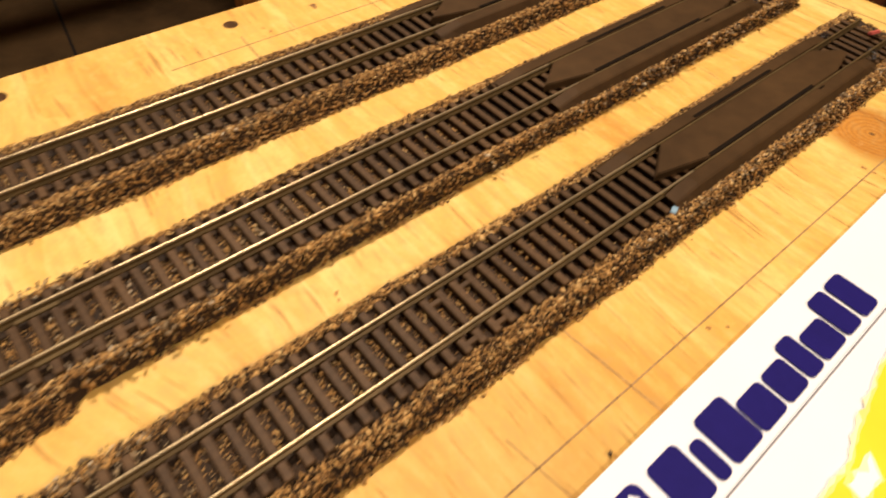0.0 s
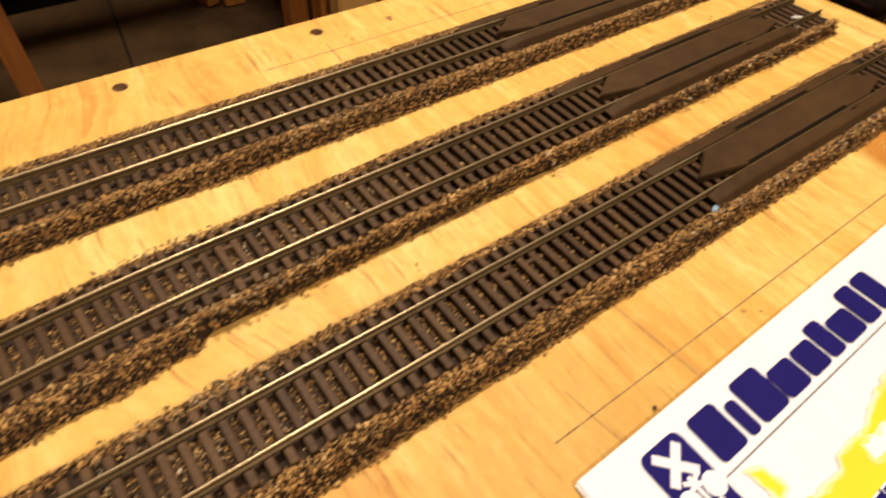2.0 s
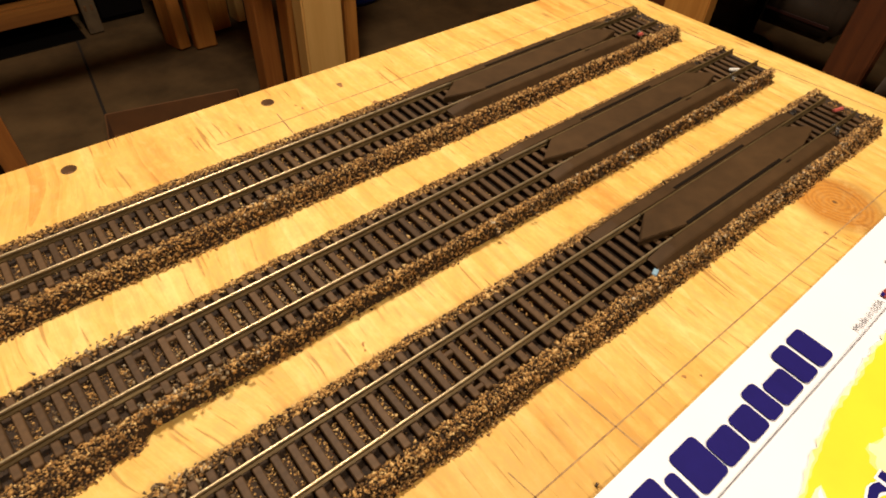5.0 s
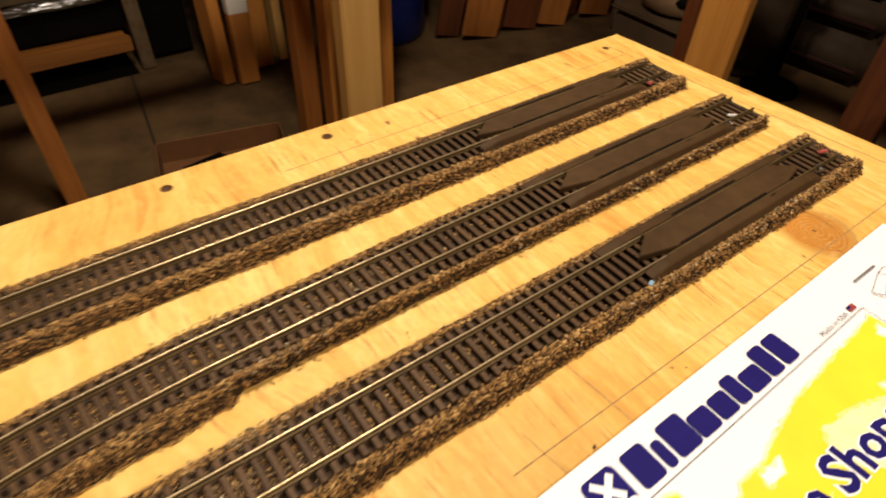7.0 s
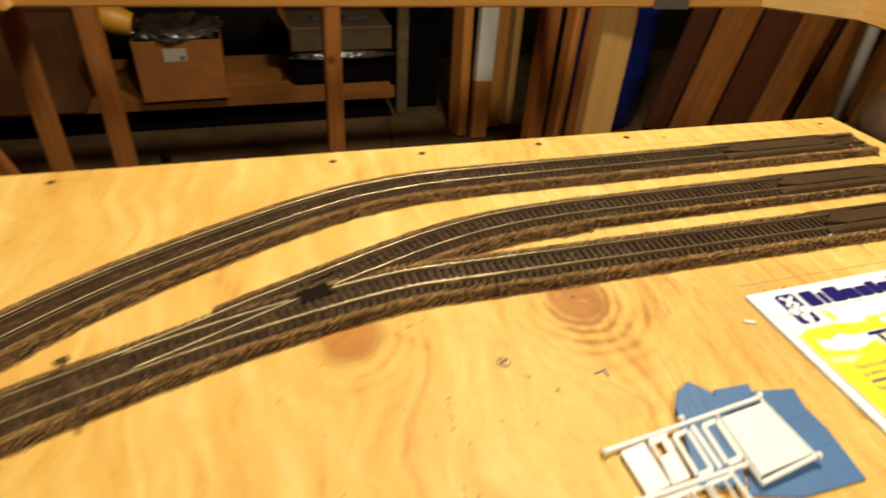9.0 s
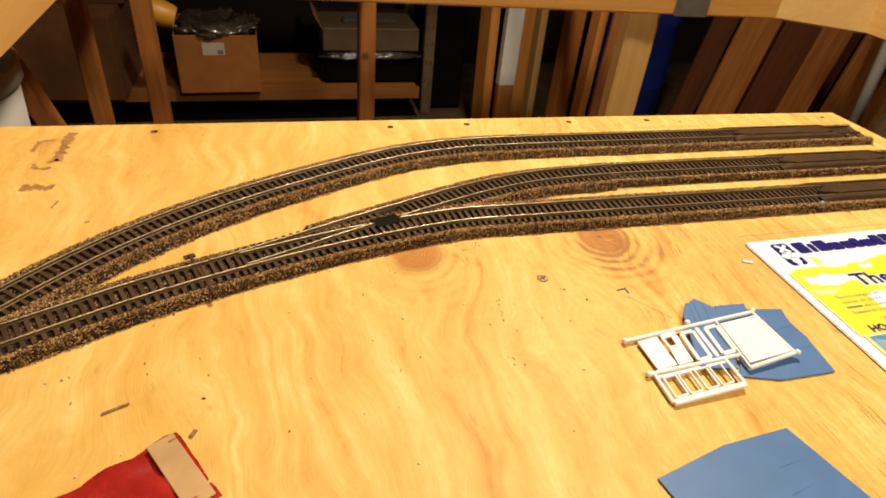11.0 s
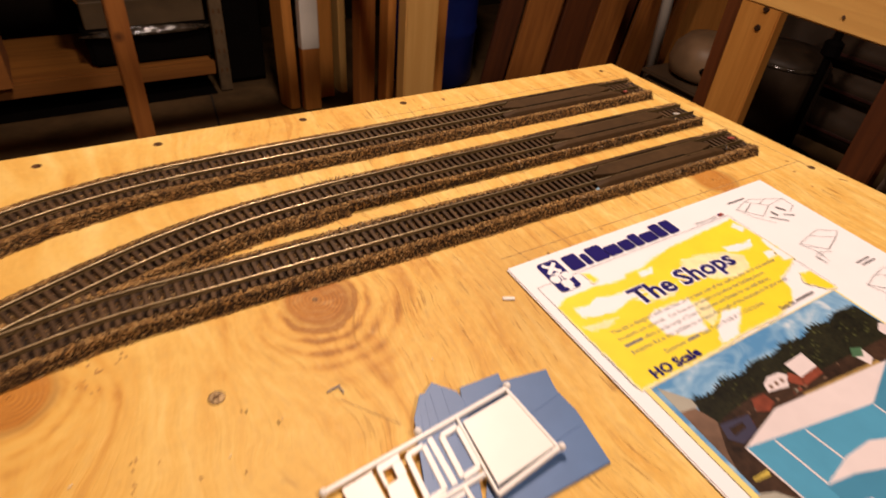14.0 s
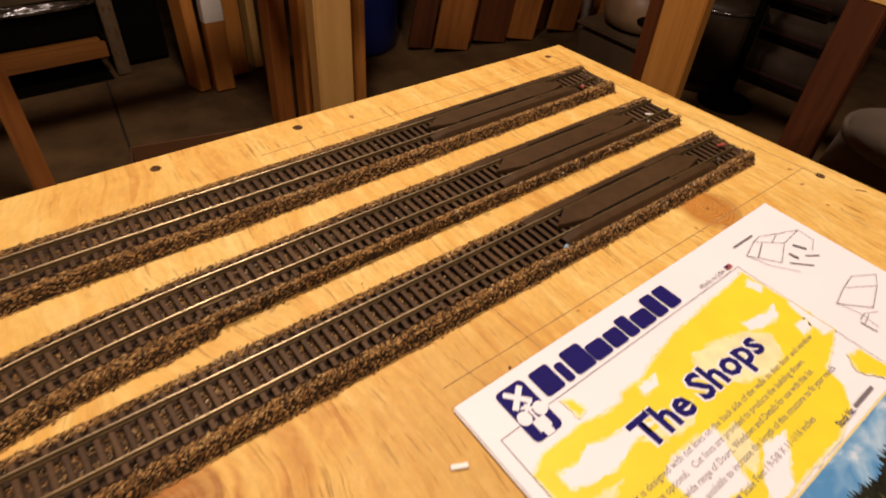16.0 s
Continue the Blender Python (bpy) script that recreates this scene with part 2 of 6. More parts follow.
def ballast_stone(name, dark, mid, light, pale):
    m, nt, b = material(name)
    geo = nt.nodes.new("ShaderNodeNewGeometry")
    patch = noise_tex(nt, coords(nt), 55, 3)
    f = calc(nt, "ADD", geo.outputs["Random Per Island"], calc(nt, "MULTIPLY", calc(nt, "SUBTRACT", patch, 0.5), 0.5))
    col = ramp(nt, f, [(0.12, dark), (0.50, mid), (0.84, light), (0.98, pale)])
    nt.links.new(col, b.inputs["Base Color"])
    b.inputs["Roughness"].default_value = 0.85
    return m


PLY = plywood_face()
PINE = timber("pine_lumber", (0.64, 0.265, 0.050), (0.38, 0.125, 0.018), "z")
PINE_X = timber("pine_beam_x", (0.84, 0.44, 0.105), (0.66, 0.28, 0.048), "x")
PINE_Y = timber("pine_beam_y", (0.84, 0.48, 0.135), (0.65, 0.31, 0.068), "y")
PINE_LEG = timber("orange_pine_leg", (0.78, 0.36, 0.075), (0.52, 0.200, 0.032), "z", objrand=0.1)
PALE_BEAM = timber("pale_pine_beam", (0.86, 0.55, 0.19), (0.74, 0.41, 0.11), "x", objrand=0.1)
PALE_PINE = timber("pale_pine_lumber", (0.76, 0.455, 0.145), (0.60, 0.32, 0.080), "z", objrand=0.1)
RED_WOOD = timber("reddish_lumber", (0.48, 0.175, 0.031), (0.19, 0.054, 0.009), "z")
DARK_RED = timber("dark_stained_lumber", (0.16, 0.043, 0.008), (0.06, 0.015, 0.003), "z")
OLD_BOARD = timber("brown_shelf_board", (0.42, 0.165, 0.028), (0.18, 0.060, 0.009), "x")
RAIL_METAL = plain("nickel_silver_rail", (0.48, 0.370, 0.210), 0.32, 0.72, 0.18, 300)
# darker copy of the rail metal, the shade line below the head as colour
RAIL_SIDE = plain("shaded_rail_side", (0.15, 0.098, 0.038), 0.5, 0.35, 0.25, 300, spec=0.3)
RAIL_DULL = plain("weathered_brown_rail", (0.115, 0.075, 0.030), 0.55, 0.25, 0.25, 300, spec=0.25)
TIE = plain("dark_brown_tie_plastic", (0.082, 0.044, 0.0185), 0.60, 0, 0.22, 500, 0.1, objrand=0.3, spec=0.20)
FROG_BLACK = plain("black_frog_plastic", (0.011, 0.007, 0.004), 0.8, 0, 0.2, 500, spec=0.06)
PLATE = plain("dark_brown_plate_plastic", (0.057, 0.0305, 0.0120), 0.6, 0, 0.18, 120, 0.08, spec=0.12)
# bed coloured near black to give the shade between the grains
CORK = plain("ballast_bed", (0.030, 0.014, 0.004), 0.9, 0, 0.5, 900, 0.8)
STONE = ballast_stone("ballast_grains", (0.052, 0.025, 0.007), (0.290, 0.143, 0.037), (0.56, 0.312, 0.094), (0.70, 0.47, 0.19))
PALE_STONE = ballast_stone("glued_pale_grains", (0.09, 0.052, 0.022), (0.21, 0.135, 0.062), (0.36, 0.260, 0.140), (0.66, 0.55, 0.38))
PAPER = plain("white_paper", (0.82, 0.825, 0.85), 0.55, 0, 0.02, 30)
INK = plain("navy_ink", (0.012, 0.008, 0.115), 0.7, 0, 0.06, 300, spec=0.12)
GREY_INK = plain("grey_ink", (0.16, 0.15, 0.16), 0.6, 0, 0.1, 300)
WHITE_PLASTIC = plain("white_styrene", (0.82, 0.80, 0.75), 0.4, 0, 0.02, 80)
BLUE_PLASTIC = plain("blue_styrene", (0.072, 0.158, 0.325), 0.45, 0, 0.07, 60)
CONCRETE = plain("concrete_floor", (0.105, 0.061, 0.025), 0.85, 0, 0.40, 9, 0.15, spec=0.2)
# near-black wall colour stands for walls that get no light
WALL = plain("unlit_black_wall", (0.022, 0.012, 0.005), 0.9, 0, 0.3, 3, 0.3)
CARDBOARD = plain("cardboard", (0.34, 0.120, 0.020), 0.8, 0, 0.12, 25)
BLACK_TUB = plain("black_tub_plastic", (0.004, 0.003, 0.0025), 0.7, 0, 0.2, 20, spec=0.06)
BARREL_BLUE = plain("blue_drum_plastic", (0.005, 0.020, 0.17), 0.4, 0, 0.15, 12)
GREY_PLASTIC = plain("grey_translucent_plastic", (0.33, 0.205, 0.110), 0.45, 0, 0.3, 8)
WHITE_PIPE = plain("white_pipe_plastic", (0.72, 0.68, 0.60), 0.4, 0, 0.04, 20)
CLEAR_BAG = plain("crumpled_clear_bag", (0.060, 0.045, 0.030), 0.16, 0, 0.6, 28, 0.6, spec=1.0)
YELLOW_PLASTIC = plain("orange_yellow_plastic", (0.72, 0.33, 0.03), 0.4, 0, 0.06, 20)
RED_PLASTIC = plain("red_wrapper", (0.62, 0.035, 0.022), 0.35, 0, 0.12, 60)
HOLE_DARK = plain("dark_hole_wood", (0.13, 0.060, 0.020), 0.9, 0, 0.2, 200)
PENCIL = plain("pencil_line", (0.36, 0.205, 0.075), 0.8, 0, 0.35, 400)
WHITE_LABEL = plain("white_label", (0.52, 0.44, 0.33), 0.6, 0, 0.05, 40)
POST_PAINT = plain("worn_brown_post_paint", (0.13, 0.085, 0.042), 0.6, 0, 0.3, 30)
TAN_CARD = plain("tan_card", (0.50, 0.30, 0.12), 0.7, 0, 0.15, 60)
LIGHT_BIN = plain("light_grey_bin_plastic", (0.46, 0.42, 0.35), 0.45, 0, 0.06, 14)
DULL_RED = plain("dull_red_plastic", (0.22, 0.018, 0.010), 0.4, 0, 0.12, 40)
# pale tub plastic, darkened to include the shade of its corner
SHADED_TUB = plain("shaded_tub_plastic", (0.105, 0.068, 0.038), 0.45, 0, 0.12, 14)
STEEL = plain("galvanised_bracket", (0.24, 0.21, 0.17), 0.5, 0.6, 0.25, 30)
SOLDER = plain("bright_solder", (0.75, 0.73, 0.70), 0.25, 1.0, 0.1, 300)


# ---------------------------------------------------------------- mesh helpers
def solid(name, verts, faces, mat, parent=None, label="", mats=None, index=None, smooth=None):
    """A mesh object from arrays of corners and faces."""
    me = bpy.data.meshes.new(name)
    me.from_pydata([tuple(v) for v in verts], [], [tuple(f) for f in faces])
    for mm in (mats or [mat]):
        me.materials.append(mm)
    if index is not None:
        me.polygons.foreach_set("material_index", np.asarray(index, dtype=np.int32))
    if smooth is not None:
        me.polygons.foreach_set("use_smooth", np.asarray(smooth, dtype=bool))
    me.update()
    ob = new(name, me)
    ob.parent = parent
    return tagged(ob, label)


def part(name, bm, mat, parent=None, label="", smooth=False):
    """Links a bmesh as one mesh object under a thing or under a part."""
    me = bpy.data.meshes.new(name)
    bmesh.ops.recalc_face_normals(bm, faces=bm.faces)
    if smooth:
        for f in bm.faces:
            f.smooth = True
    bm.to_mesh(me)
    bm.free()
    me.materials.append(mat)
    ob = new(name, me)
    ob.parent = parent
    return tagged(ob, label)


def empty(name, m, label, category, group="", kind=""):
    ob = new(name)
    ob.empty_display_size = 0.02
    ob.matrix_world = m
    return tagged(ob, label, category, group, kind)


def block(sx, sy, sz, bevel=0.0, at=(0, 0, 0), bm=None, m=None, seg=1):
    """A box of that size standing on at (the middle of its foot), edges rounded."""
    b2 = bmesh.new()
    bmesh.ops.create_cube(b2, size=1.0, matrix=Matrix.Translation((at[0], at[1], at[2] + sz / 2)) @ Matrix.Diagonal((sx, sy, sz, 1)))
    if bevel:
        bmesh.ops.bevel(b2, geom=b2.edges[:], offset=bevel, segments=seg, affect="EDGES")
    if m is not None:
        b2.transform(m)
    if bm is None:
        return b2
    me = bpy.data.meshes.new("tmp")
    b2.to_mesh(me)
    b2.free()
    bm.from_mesh(me)
    bpy.data.meshes.remove(me)
    return bm


def rings(profile, seg=24, bm=None):
    """A turned shape from (radius, height) pairs."""
    bm = bm or bmesh.new()
    rows = []
    for r, z in profile:
        rows.append([bm.verts.new((r * math.cos(2 * math.pi * i / seg), r * math.sin(2 * math.pi * i / seg), z)) for i in range(seg)])
    for a, b in zip(rows, rows[1:]):
        for i in range(seg):
            bm.faces.new((a[i], a[(i + 1) % seg], b[(i + 1) % seg], b[i]))
    bm.faces.new(rows[0][::-1])
    bm.faces.new(rows[-1])
    return bm


def flat_shape(points, z0, z1):
    """A thin slab with that outline."""
    bm = bmesh.new()
    lo = [bm.verts.new((x, y, z0)) for x, y in points]
    hi = [bm.verts.new((x, y, z1)) for x, y in points]
    n = len(points)
    bm.faces.new(hi)
    bm.faces.new(lo[::-1])
    for i in range(n):
        bm.faces.new((lo[i], lo[(i + 1) % n], hi[(i + 1) % n], hi[i]))
    return bm


# ---------------------------------------------------------------- structure
FLOOR = -0.80
floor = tagged(part("floor", block(6.0, 6.0, 0.1, at=(0.2, 0.2, FLOOR - 0.1)), CONCRETE), "grey stained concrete basement floor", "floor", kind="structure")
part("floor_joint", block(0.008, 0.95, 0.0015, 0.0003, m=pose(0.036, 1.75, FLOOR - 0.0003, 0, 0, -7.4)), plain("joint_grime", (0.022, 0.014, 0.007), 0.9), floor, "dark saw-cut joint in the concrete")
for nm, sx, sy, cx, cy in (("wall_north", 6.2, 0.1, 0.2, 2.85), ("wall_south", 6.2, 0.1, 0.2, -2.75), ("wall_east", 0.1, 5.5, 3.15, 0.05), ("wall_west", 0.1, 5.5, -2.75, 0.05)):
    tagged(part(nm, block(sx, sy, 2.4, at=(cx, cy, FLOOR)), WALL), "basement wall, near black in colour to look unlit", "wall", kind="structure")
# ceiling is out of view; dark boards keep bounced light low
tagged(part("ceiling", block(6.2, 5.8, 0.08, at=(0.2, 0.05, 1.6)), OLD_BOARD), "unseen basement ceiling, dark to cut bounced light", "ceiling", kind="structure")

# ---------------------------------------------------------------- the plywood table
table = empty("work_table", pose(0, 0, FLOOR), "plywood work table with screw holes, knots and pencil lines", "table")
BACK, RIGHT_B, RIGHT_F, LEFT, FRONT = 0.2185, 0.2310, 0.284, -0.795, -0.56
THICK = 0.018
bm = flat_shape([(LEFT, FRONT), (RIGHT_F, FRONT), (RIGHT_B, BACK), (LEFT, BACK + 0.014)], -THICK, 0.0)
bmesh.ops.bevel(bm, geom=bm.edges[:], offset=0.0012, segments=2, affect="EDGES")
top = part("tabletop", bm, PLY, None, "pale yellow pine plywood sheet with brown knots")
HOLES = [(-0.165, 0.209, 0.0035), (-0.061, 0.208, 0.0035), (-0.291, 0.2095, 0.0035), (-0.379, 0.2075, 0.0034), (-0.617, 0.211, 0.0035), (0.232, -0.052, 0.0034), (0.200, 0.203, 0.0028)]
bm = bmesh.new()
for hx, hy, hr in HOLES:
    bmesh.ops.create_cone(bm, cap_ends=True, segments=20, radius1=hr * 0.55, radius2=hr * 1.15, depth=0.003, matrix=Matrix.Translation((hx, hy, -0.0010)))
cutter = part("cutter", bm, HOLE_DARK)
mod = top.modifiers.new("holes", "BOOLEAN")
mod.object, mod.operation, mod.solver = cutter, "DIFFERENCE", "EXACT"
mod.material_mode = "TRANSFER"
dg = bpy.context.evaluated_depsgraph_get()
cut_mesh = bpy.data.meshes.new_from_object(top.evaluated_get(dg))
top.modifiers.clear()
top.data = cut_mesh
bpy.data.objects.remove(cutter)
top.parent = table
top.matrix_parent_inverse = table.matrix_world.inverted()
for lx, ly in ((LEFT + 0.1, BACK - 0.12), (0.13, BACK - 0.12), (LEFT + 0.1, FRONT + 0.06), (0.13, FRONT + 0.06)):
    part("leg", block(0.038, 0.089, -FLOOR - THICK, 0.003, (lx, ly, 0)), PINE, table)


# ---------------------------------------------------------------- track geometry
BED, TIE_TOP, RAIL_TOP, GAUGE = 0.0058, 0.0084, 0.0113, 0.0175
PITCH = 0.00585


def smooth_line(points, step=0.0025):
    """A smooth centre line through a few points, as evenly spaced places with their headings."""
    p = np.array(points, float)
    p = np.vstack([2 * p[0] - p[1], p, 2 * p[-1] - p[-2]])
    out = []
    for i in range(1, len(p) - 2):
        p0, p1, p2, p3 = p[i - 1:i + 3]
        n = 40
        t = np.linspace(0, 1, n, endpoint=False)[:, None]
        a = np.linalg.norm(p1 - p0) ** 0.5
        b = np.linalg.norm(p2 - p1) ** 0.5
        c = np.linalg.norm(p3 - p2) ** 0.5
        m1 = (p2 - p1) + b * ((p1 - p0) / a - (p2 - p0) / (a + b))
        m2 = (p2 - p1) + b * ((p3 - p2) / c - (p3 - p1) / (b + c))
        out.append((2 * t ** 3 - 3 * t ** 2 + 1) * p1 + (t ** 3 - 2 * t ** 2 + t) * m1 + (-2 * t ** 3 + 3 * t ** 2) * p2 + (t ** 3 - t ** 2) * m2)
    out = np.vstack(out + [p[-2][None]])
    s = np.concatenate([[0], np.cumsum(np.linalg.norm(np.diff(out, axis=0), axis=1))])
    k = int(s[-1] / step)
    ss = np.linspace(0, s[-1], k + 1)
    xy = np.stack([np.interp(ss, s, out[:, 0]), np.interp(ss, s, out[:, 1])], 1)
    for _ in range(6):
        xy[1:-1] = 0.25 * xy[:-2] + 0.5 * xy[1:-1] + 0.25 * xy[2:]
    tan = np.gradient(xy, axis=0)
    tan /= np.linalg.norm(tan, axis=1)[:, None]
    return ss, xy, tan


def at_s(line, s):
    ss, xy, tan = line
    x = np.stack([np.interp(s, ss, xy[:, 0]), np.interp(s, ss, xy[:, 1])], -1)
    t = np.stack([np.interp(s, ss, tan[:, 0]), np.interp(s, ss, tan[:, 1])], -1)
    return x, t


def s_of_x(line, x):
    return float(np.interp(x, line[1][:, 0], line[0]))


MAIN = smooth_line([(-0.790, -0.149), (-0.72, -0.1155), (-0.6535, -0.084), (-0.6285, -0.0722), (-0.603, -0.0602), (-0.574, -0.0483), (-0.5395, -0.0362), (-0.5055, -0.0250), (-0.4625, -0.0128), (-0.402, 0.0008), (-0.355, 0.0080), (-0.30, 0.0088), (0.0, 0.0088), (0.212, 0.0088)])
MIDDLE = smooth_line([(-0.552, -0.0405), (-0.50, -0.0190), (-0.4555, 0.0005), (-0.4115, 0.0185), (-0.3745, 0.0335), (-0.3175, 0.0538), (-0.262, 0.0665), (-0.20, 0.0717), (-0.14, 0.0726), (0.0, 0.0728), (0.212, 0.0728)])
REAR = smooth_line([(-0.705, -0.089), (-0.667, -0.047), (-0.644, -0.0228), (-0.6155, 0.0035), (-0.583, 0.0283), (-0.5455, 0.0527), (-0.504, 0.0752), (-0.4565, 0.0980), (-0.418, 0.1150), (-0.3745, 0.1300), (-0.3155, 0.1405), (-0.25, 0.1432), (-0.1, 0.1432), (0.212, 0.1432)])


def sweep(line, profile, s0, s1, offset=0.0, closed=True, step=0.0025):
    """Corners and faces of a profile (across, up) drawn along a line."""
    n = max(2, int((s1 - s0) / step) + 1)
    s = np.linspace(s0, s1, n)
    x, t = at_s(line, s)
    nrm = np.stack([-t[:, 1], t[:, 0]], 1)
    prof = np.array(profile)
    m = len(prof)
    v = np.empty((n, m, 3))
    v[:, :, :2] = x[:, None, :] + nrm[:, None, :] * (prof[None, :, 0, None] + offset)
    v[:, :, 2] = prof[None, :, 1]
    faces = []
    for i in range(n - 1):
        for j in range(m if closed else m - 1):
            a, b = i * m + j, i * m + (j + 1) % m
            faces.append((a, a + m, b + m, b))
    if closed:
        faces.append(tuple(range(m)))
        faces.append(tuple((n - 1) * m + j for j in range(m))[::-1])
    return v.reshape(-1, 3), faces


HEAD = [(0.00054 * math.cos(radians(a)), 0.0022 + 0.0007 * math.sin(radians(a))) for a in (-25, 15, 40, 65, 90, 115, 140, 165, 205)]
RAIL_PROFILE = [(-0.0011, 0.0), (0.0011, 0.0), (0.0011, 0.0004), (0.0003, 0.0008), (0.0003, 0.0017)] + HEAD + [(-0.0003, 0.0017), (-0.0003, 0.0008), (-0.0011, 0.0004)]
RAIL_PROFILE = [(a, TIE_TOP + b) for a, b in RAIL_PROFILE]


def rail(line, s0, s1, offset, parent, label="", dull_from=None):
    """One rail; past dull_from it runs on as a weathered brown piece between the re-railing plates."""
    if dull_from is not None:
        v, f = sweep(line, RAIL_PROFILE, dull_from + 0.0004, s1, offset)
        solid("rail", v, f, RAIL_DULL, parent, "weathered brown rail end")
        s1 = dull_from
    v, f = sweep(line, RAIL_PROFILE, s0, s1, offset)
    m = len(RAIL_PROFILE)
    idx = [0 if 5 <= (k % m) <= 12 else 1 for k in range(len(f) - 2)] + [1, 1]
    return solid("rail", v, f, None, parent, label, [RAIL_METAL, RAIL_SIDE], idx, [i == 0 for i in idx])


def tie_mesh(length, width=0.0028, height=0.0026):
    bm = block(length, width, height, 0.00035)
    bmesh.ops.recalc_face_normals(bm, faces=bm.faces)
    me = bpy.data.meshes.new("tie")
    bm.to_mesh(me)
    bm.free()
    me.materials.append(TIE)
    return me


TIE_MESH = tie_mesh(0.0305)


def ties(line, s0, s1, parent, rng, mesh=None, name="tie", skip=()):
    n = int((s1 - s0) / PITCH)
    for i in range(n):
        s = s0 + (i + 0.5) * PITCH
        x, t = at_s(line, s)
        if any(a < x[0] < b for a, b in skip):
            continue
        ob = new(name, mesh or TIE_MESH)
        ob.parent = parent
        ang = math.atan2(t[1], t[0]) + math.pi / 2 + rng.uniform(-0.012, 0.012)
        ob.matrix_basis = Matrix.Translation((x[0] - t[1] * rng.uniform(-3e-4, 3e-4), x[1] + t[0] * rng.uniform(-3e-4, 3e-4), TIE_TOP - 0.0026 + rng.uniform(-1e-4, 1e-4))) @ Matrix.Rotation(ang, 4, "Z")


# width of the bank, from the centre line to its near (-y) and far foot, along x
NEAR_FOOT = {0: ([-0.40, -0.25, 0.20], [0.0228, 0.0238, 0.0240]), 1: ([-0.40, -0.26, -0.215, -0.188, -0.183, -0.08], [0.0228, 0.0238, 0.0258, 0.0241, 0.0209, 0.0210]), 2: ([-0.30, -0.20], [0.0242, 0.0240])}
FAR_FOOT = {0: ([-0.30, 0.0], [0.0222, 0.0214]), 1: ([-0.30, -0.22, -0.15, -0.08], [0.0225, 0.0185, 0.0190, 0.0228]), 2: ([-0.30, -0.20], [0.0242, 0.0235])}


def roadbed(line, s0, s1, parent, k, label=""):
    """The ballasted shoulder under a track: a low bank with a rough surface, its feet a little inside the stones."""
    prof = [(-0.0245, 0.0003), (-0.0226, 0.0030), (-0.0204, 0.0060), (-0.0175, 0.0068), (-0.0150, 0.0056), (-0.008, 0.0052), (0.008, 0.0052), (0.0150, 0.0056), (0.0175, 0.0068), (0.0204, 0.0060), (0.0226, 0.0030), (0.0245, 0.0003)]
    v, f = sweep(line, prof, s0, s1, step=0.003)
    m = len(prof)
    s = np.linspace(s0, s1, len(v) // m)
    x, t = at_s(line, s)
    nrm = np.stack([-t[:, 1], t[:, 0]], 1)
    for j, (a, _) in enumerate(prof):
        if abs(a) > 0.018:
            foot = np.interp(x[:, 0], *(NEAR_FOOT if a < 0 else FAR_FOOT)[k]) - 0.0009
            w = math.copysign(1, a) * (0.0168 + (abs(a) - 0.0168) * (foot - 0.0168) / 0.0077)
            v[j::m, :2] = x + nrm * w[:, None]
    rng = np.random.default_rng(3)
    v[:, 2] = np.maximum(0.0002, v[:, 2] + rng.uniform(-0.0004, 0.0004, len(v)) * (v[:, 2] > 0.001))
    v[:, :2] += rng.uniform(-0.0004, 0.0004, (len(v), 2))
    return solid("roadbed", v, f, CORK, parent, label)


GRAIN = np.array([(1, 0, 0), (-1, 0, 0), (0, 1, 0), (0, -1, 0), (0, 0, 1), (0, 0, -1)], float)
GRAIN_FACES = np.array([(0, 2, 4), (2, 1, 4), (1, 3, 4), (3, 0, 4), (2, 0, 5), (1, 2, 5), (3, 1, 5), (0, 3, 5)])


def grains(name, places, sizes, mat, parent, rng, label=""):
    """Many small broken stones as one mesh, each an uneven eight-sided lump."""
    n = len(places)
    if n == 0:
        return None
    q = rng.normal(size=(n, 4))
    q /= np.linalg.norm(q, axis=1)[:, None]
    w, x, y, z = q.T
    rot = np.stack([np.stack([1 - 2 * (y * y + z * z), 2 * (x * y - z * w), 2 * (x * z + y * w)], -1), np.stack([2 * (x * y + z * w), 1 - 2 * (x * x + z * z), 2 * (y * z - x * w)], -1), np.stack([2 * (x * z - y * w), 2 * (y * z + x * w), 1 - 2 * (x * x + y * y)], -1)], 1)
    local = GRAIN[None] * rng.uniform(0.5, 1.35, (n, 6, 1)) + rng.uniform(-0.45, 0.45, (n, 6, 3))
    local *= rng.uniform(0.45, 1.7, (n, 1, 3))
    v = np.einsum("nij,nkj->nki", rot, local) * sizes[:, None, None] + places[:, None, :]
    f = GRAIN_FACES[None] + (np.arange(n) * 6)[:, None, None]
    me = bpy.data.meshes.new(name)
    nv, nf = n * 6, n * 8
    me.vertices.add(nv)
    me.vertices.foreach_set("co", v.reshape(-1).astype(np.float32))
    me.loops.add(nf * 3)
    me.loops.foreach_set("vertex_index", f.reshape(-1).astype(np.int32))
    me.polygons.add(nf)
    me.polygons.foreach_set("loop_start", np.arange(0, nf * 3, 3, dtype=np.int32))
    me.update(calc_edges=True)
    me.materials.append(mat)
    ob = new(name, me)
    ob.parent = parent
    return tagged(ob, label, kind="stuff")


def bank_height(w):
    a = np.abs(w)
    return np.interp(a, [0, 0.0155, 0.0180, 0.0205, 0.0222, 0.0240, 0.027], [0.0062, 0.0074, 0.0077, 0.0073, 0.0042, 0.0008, 0.0003])


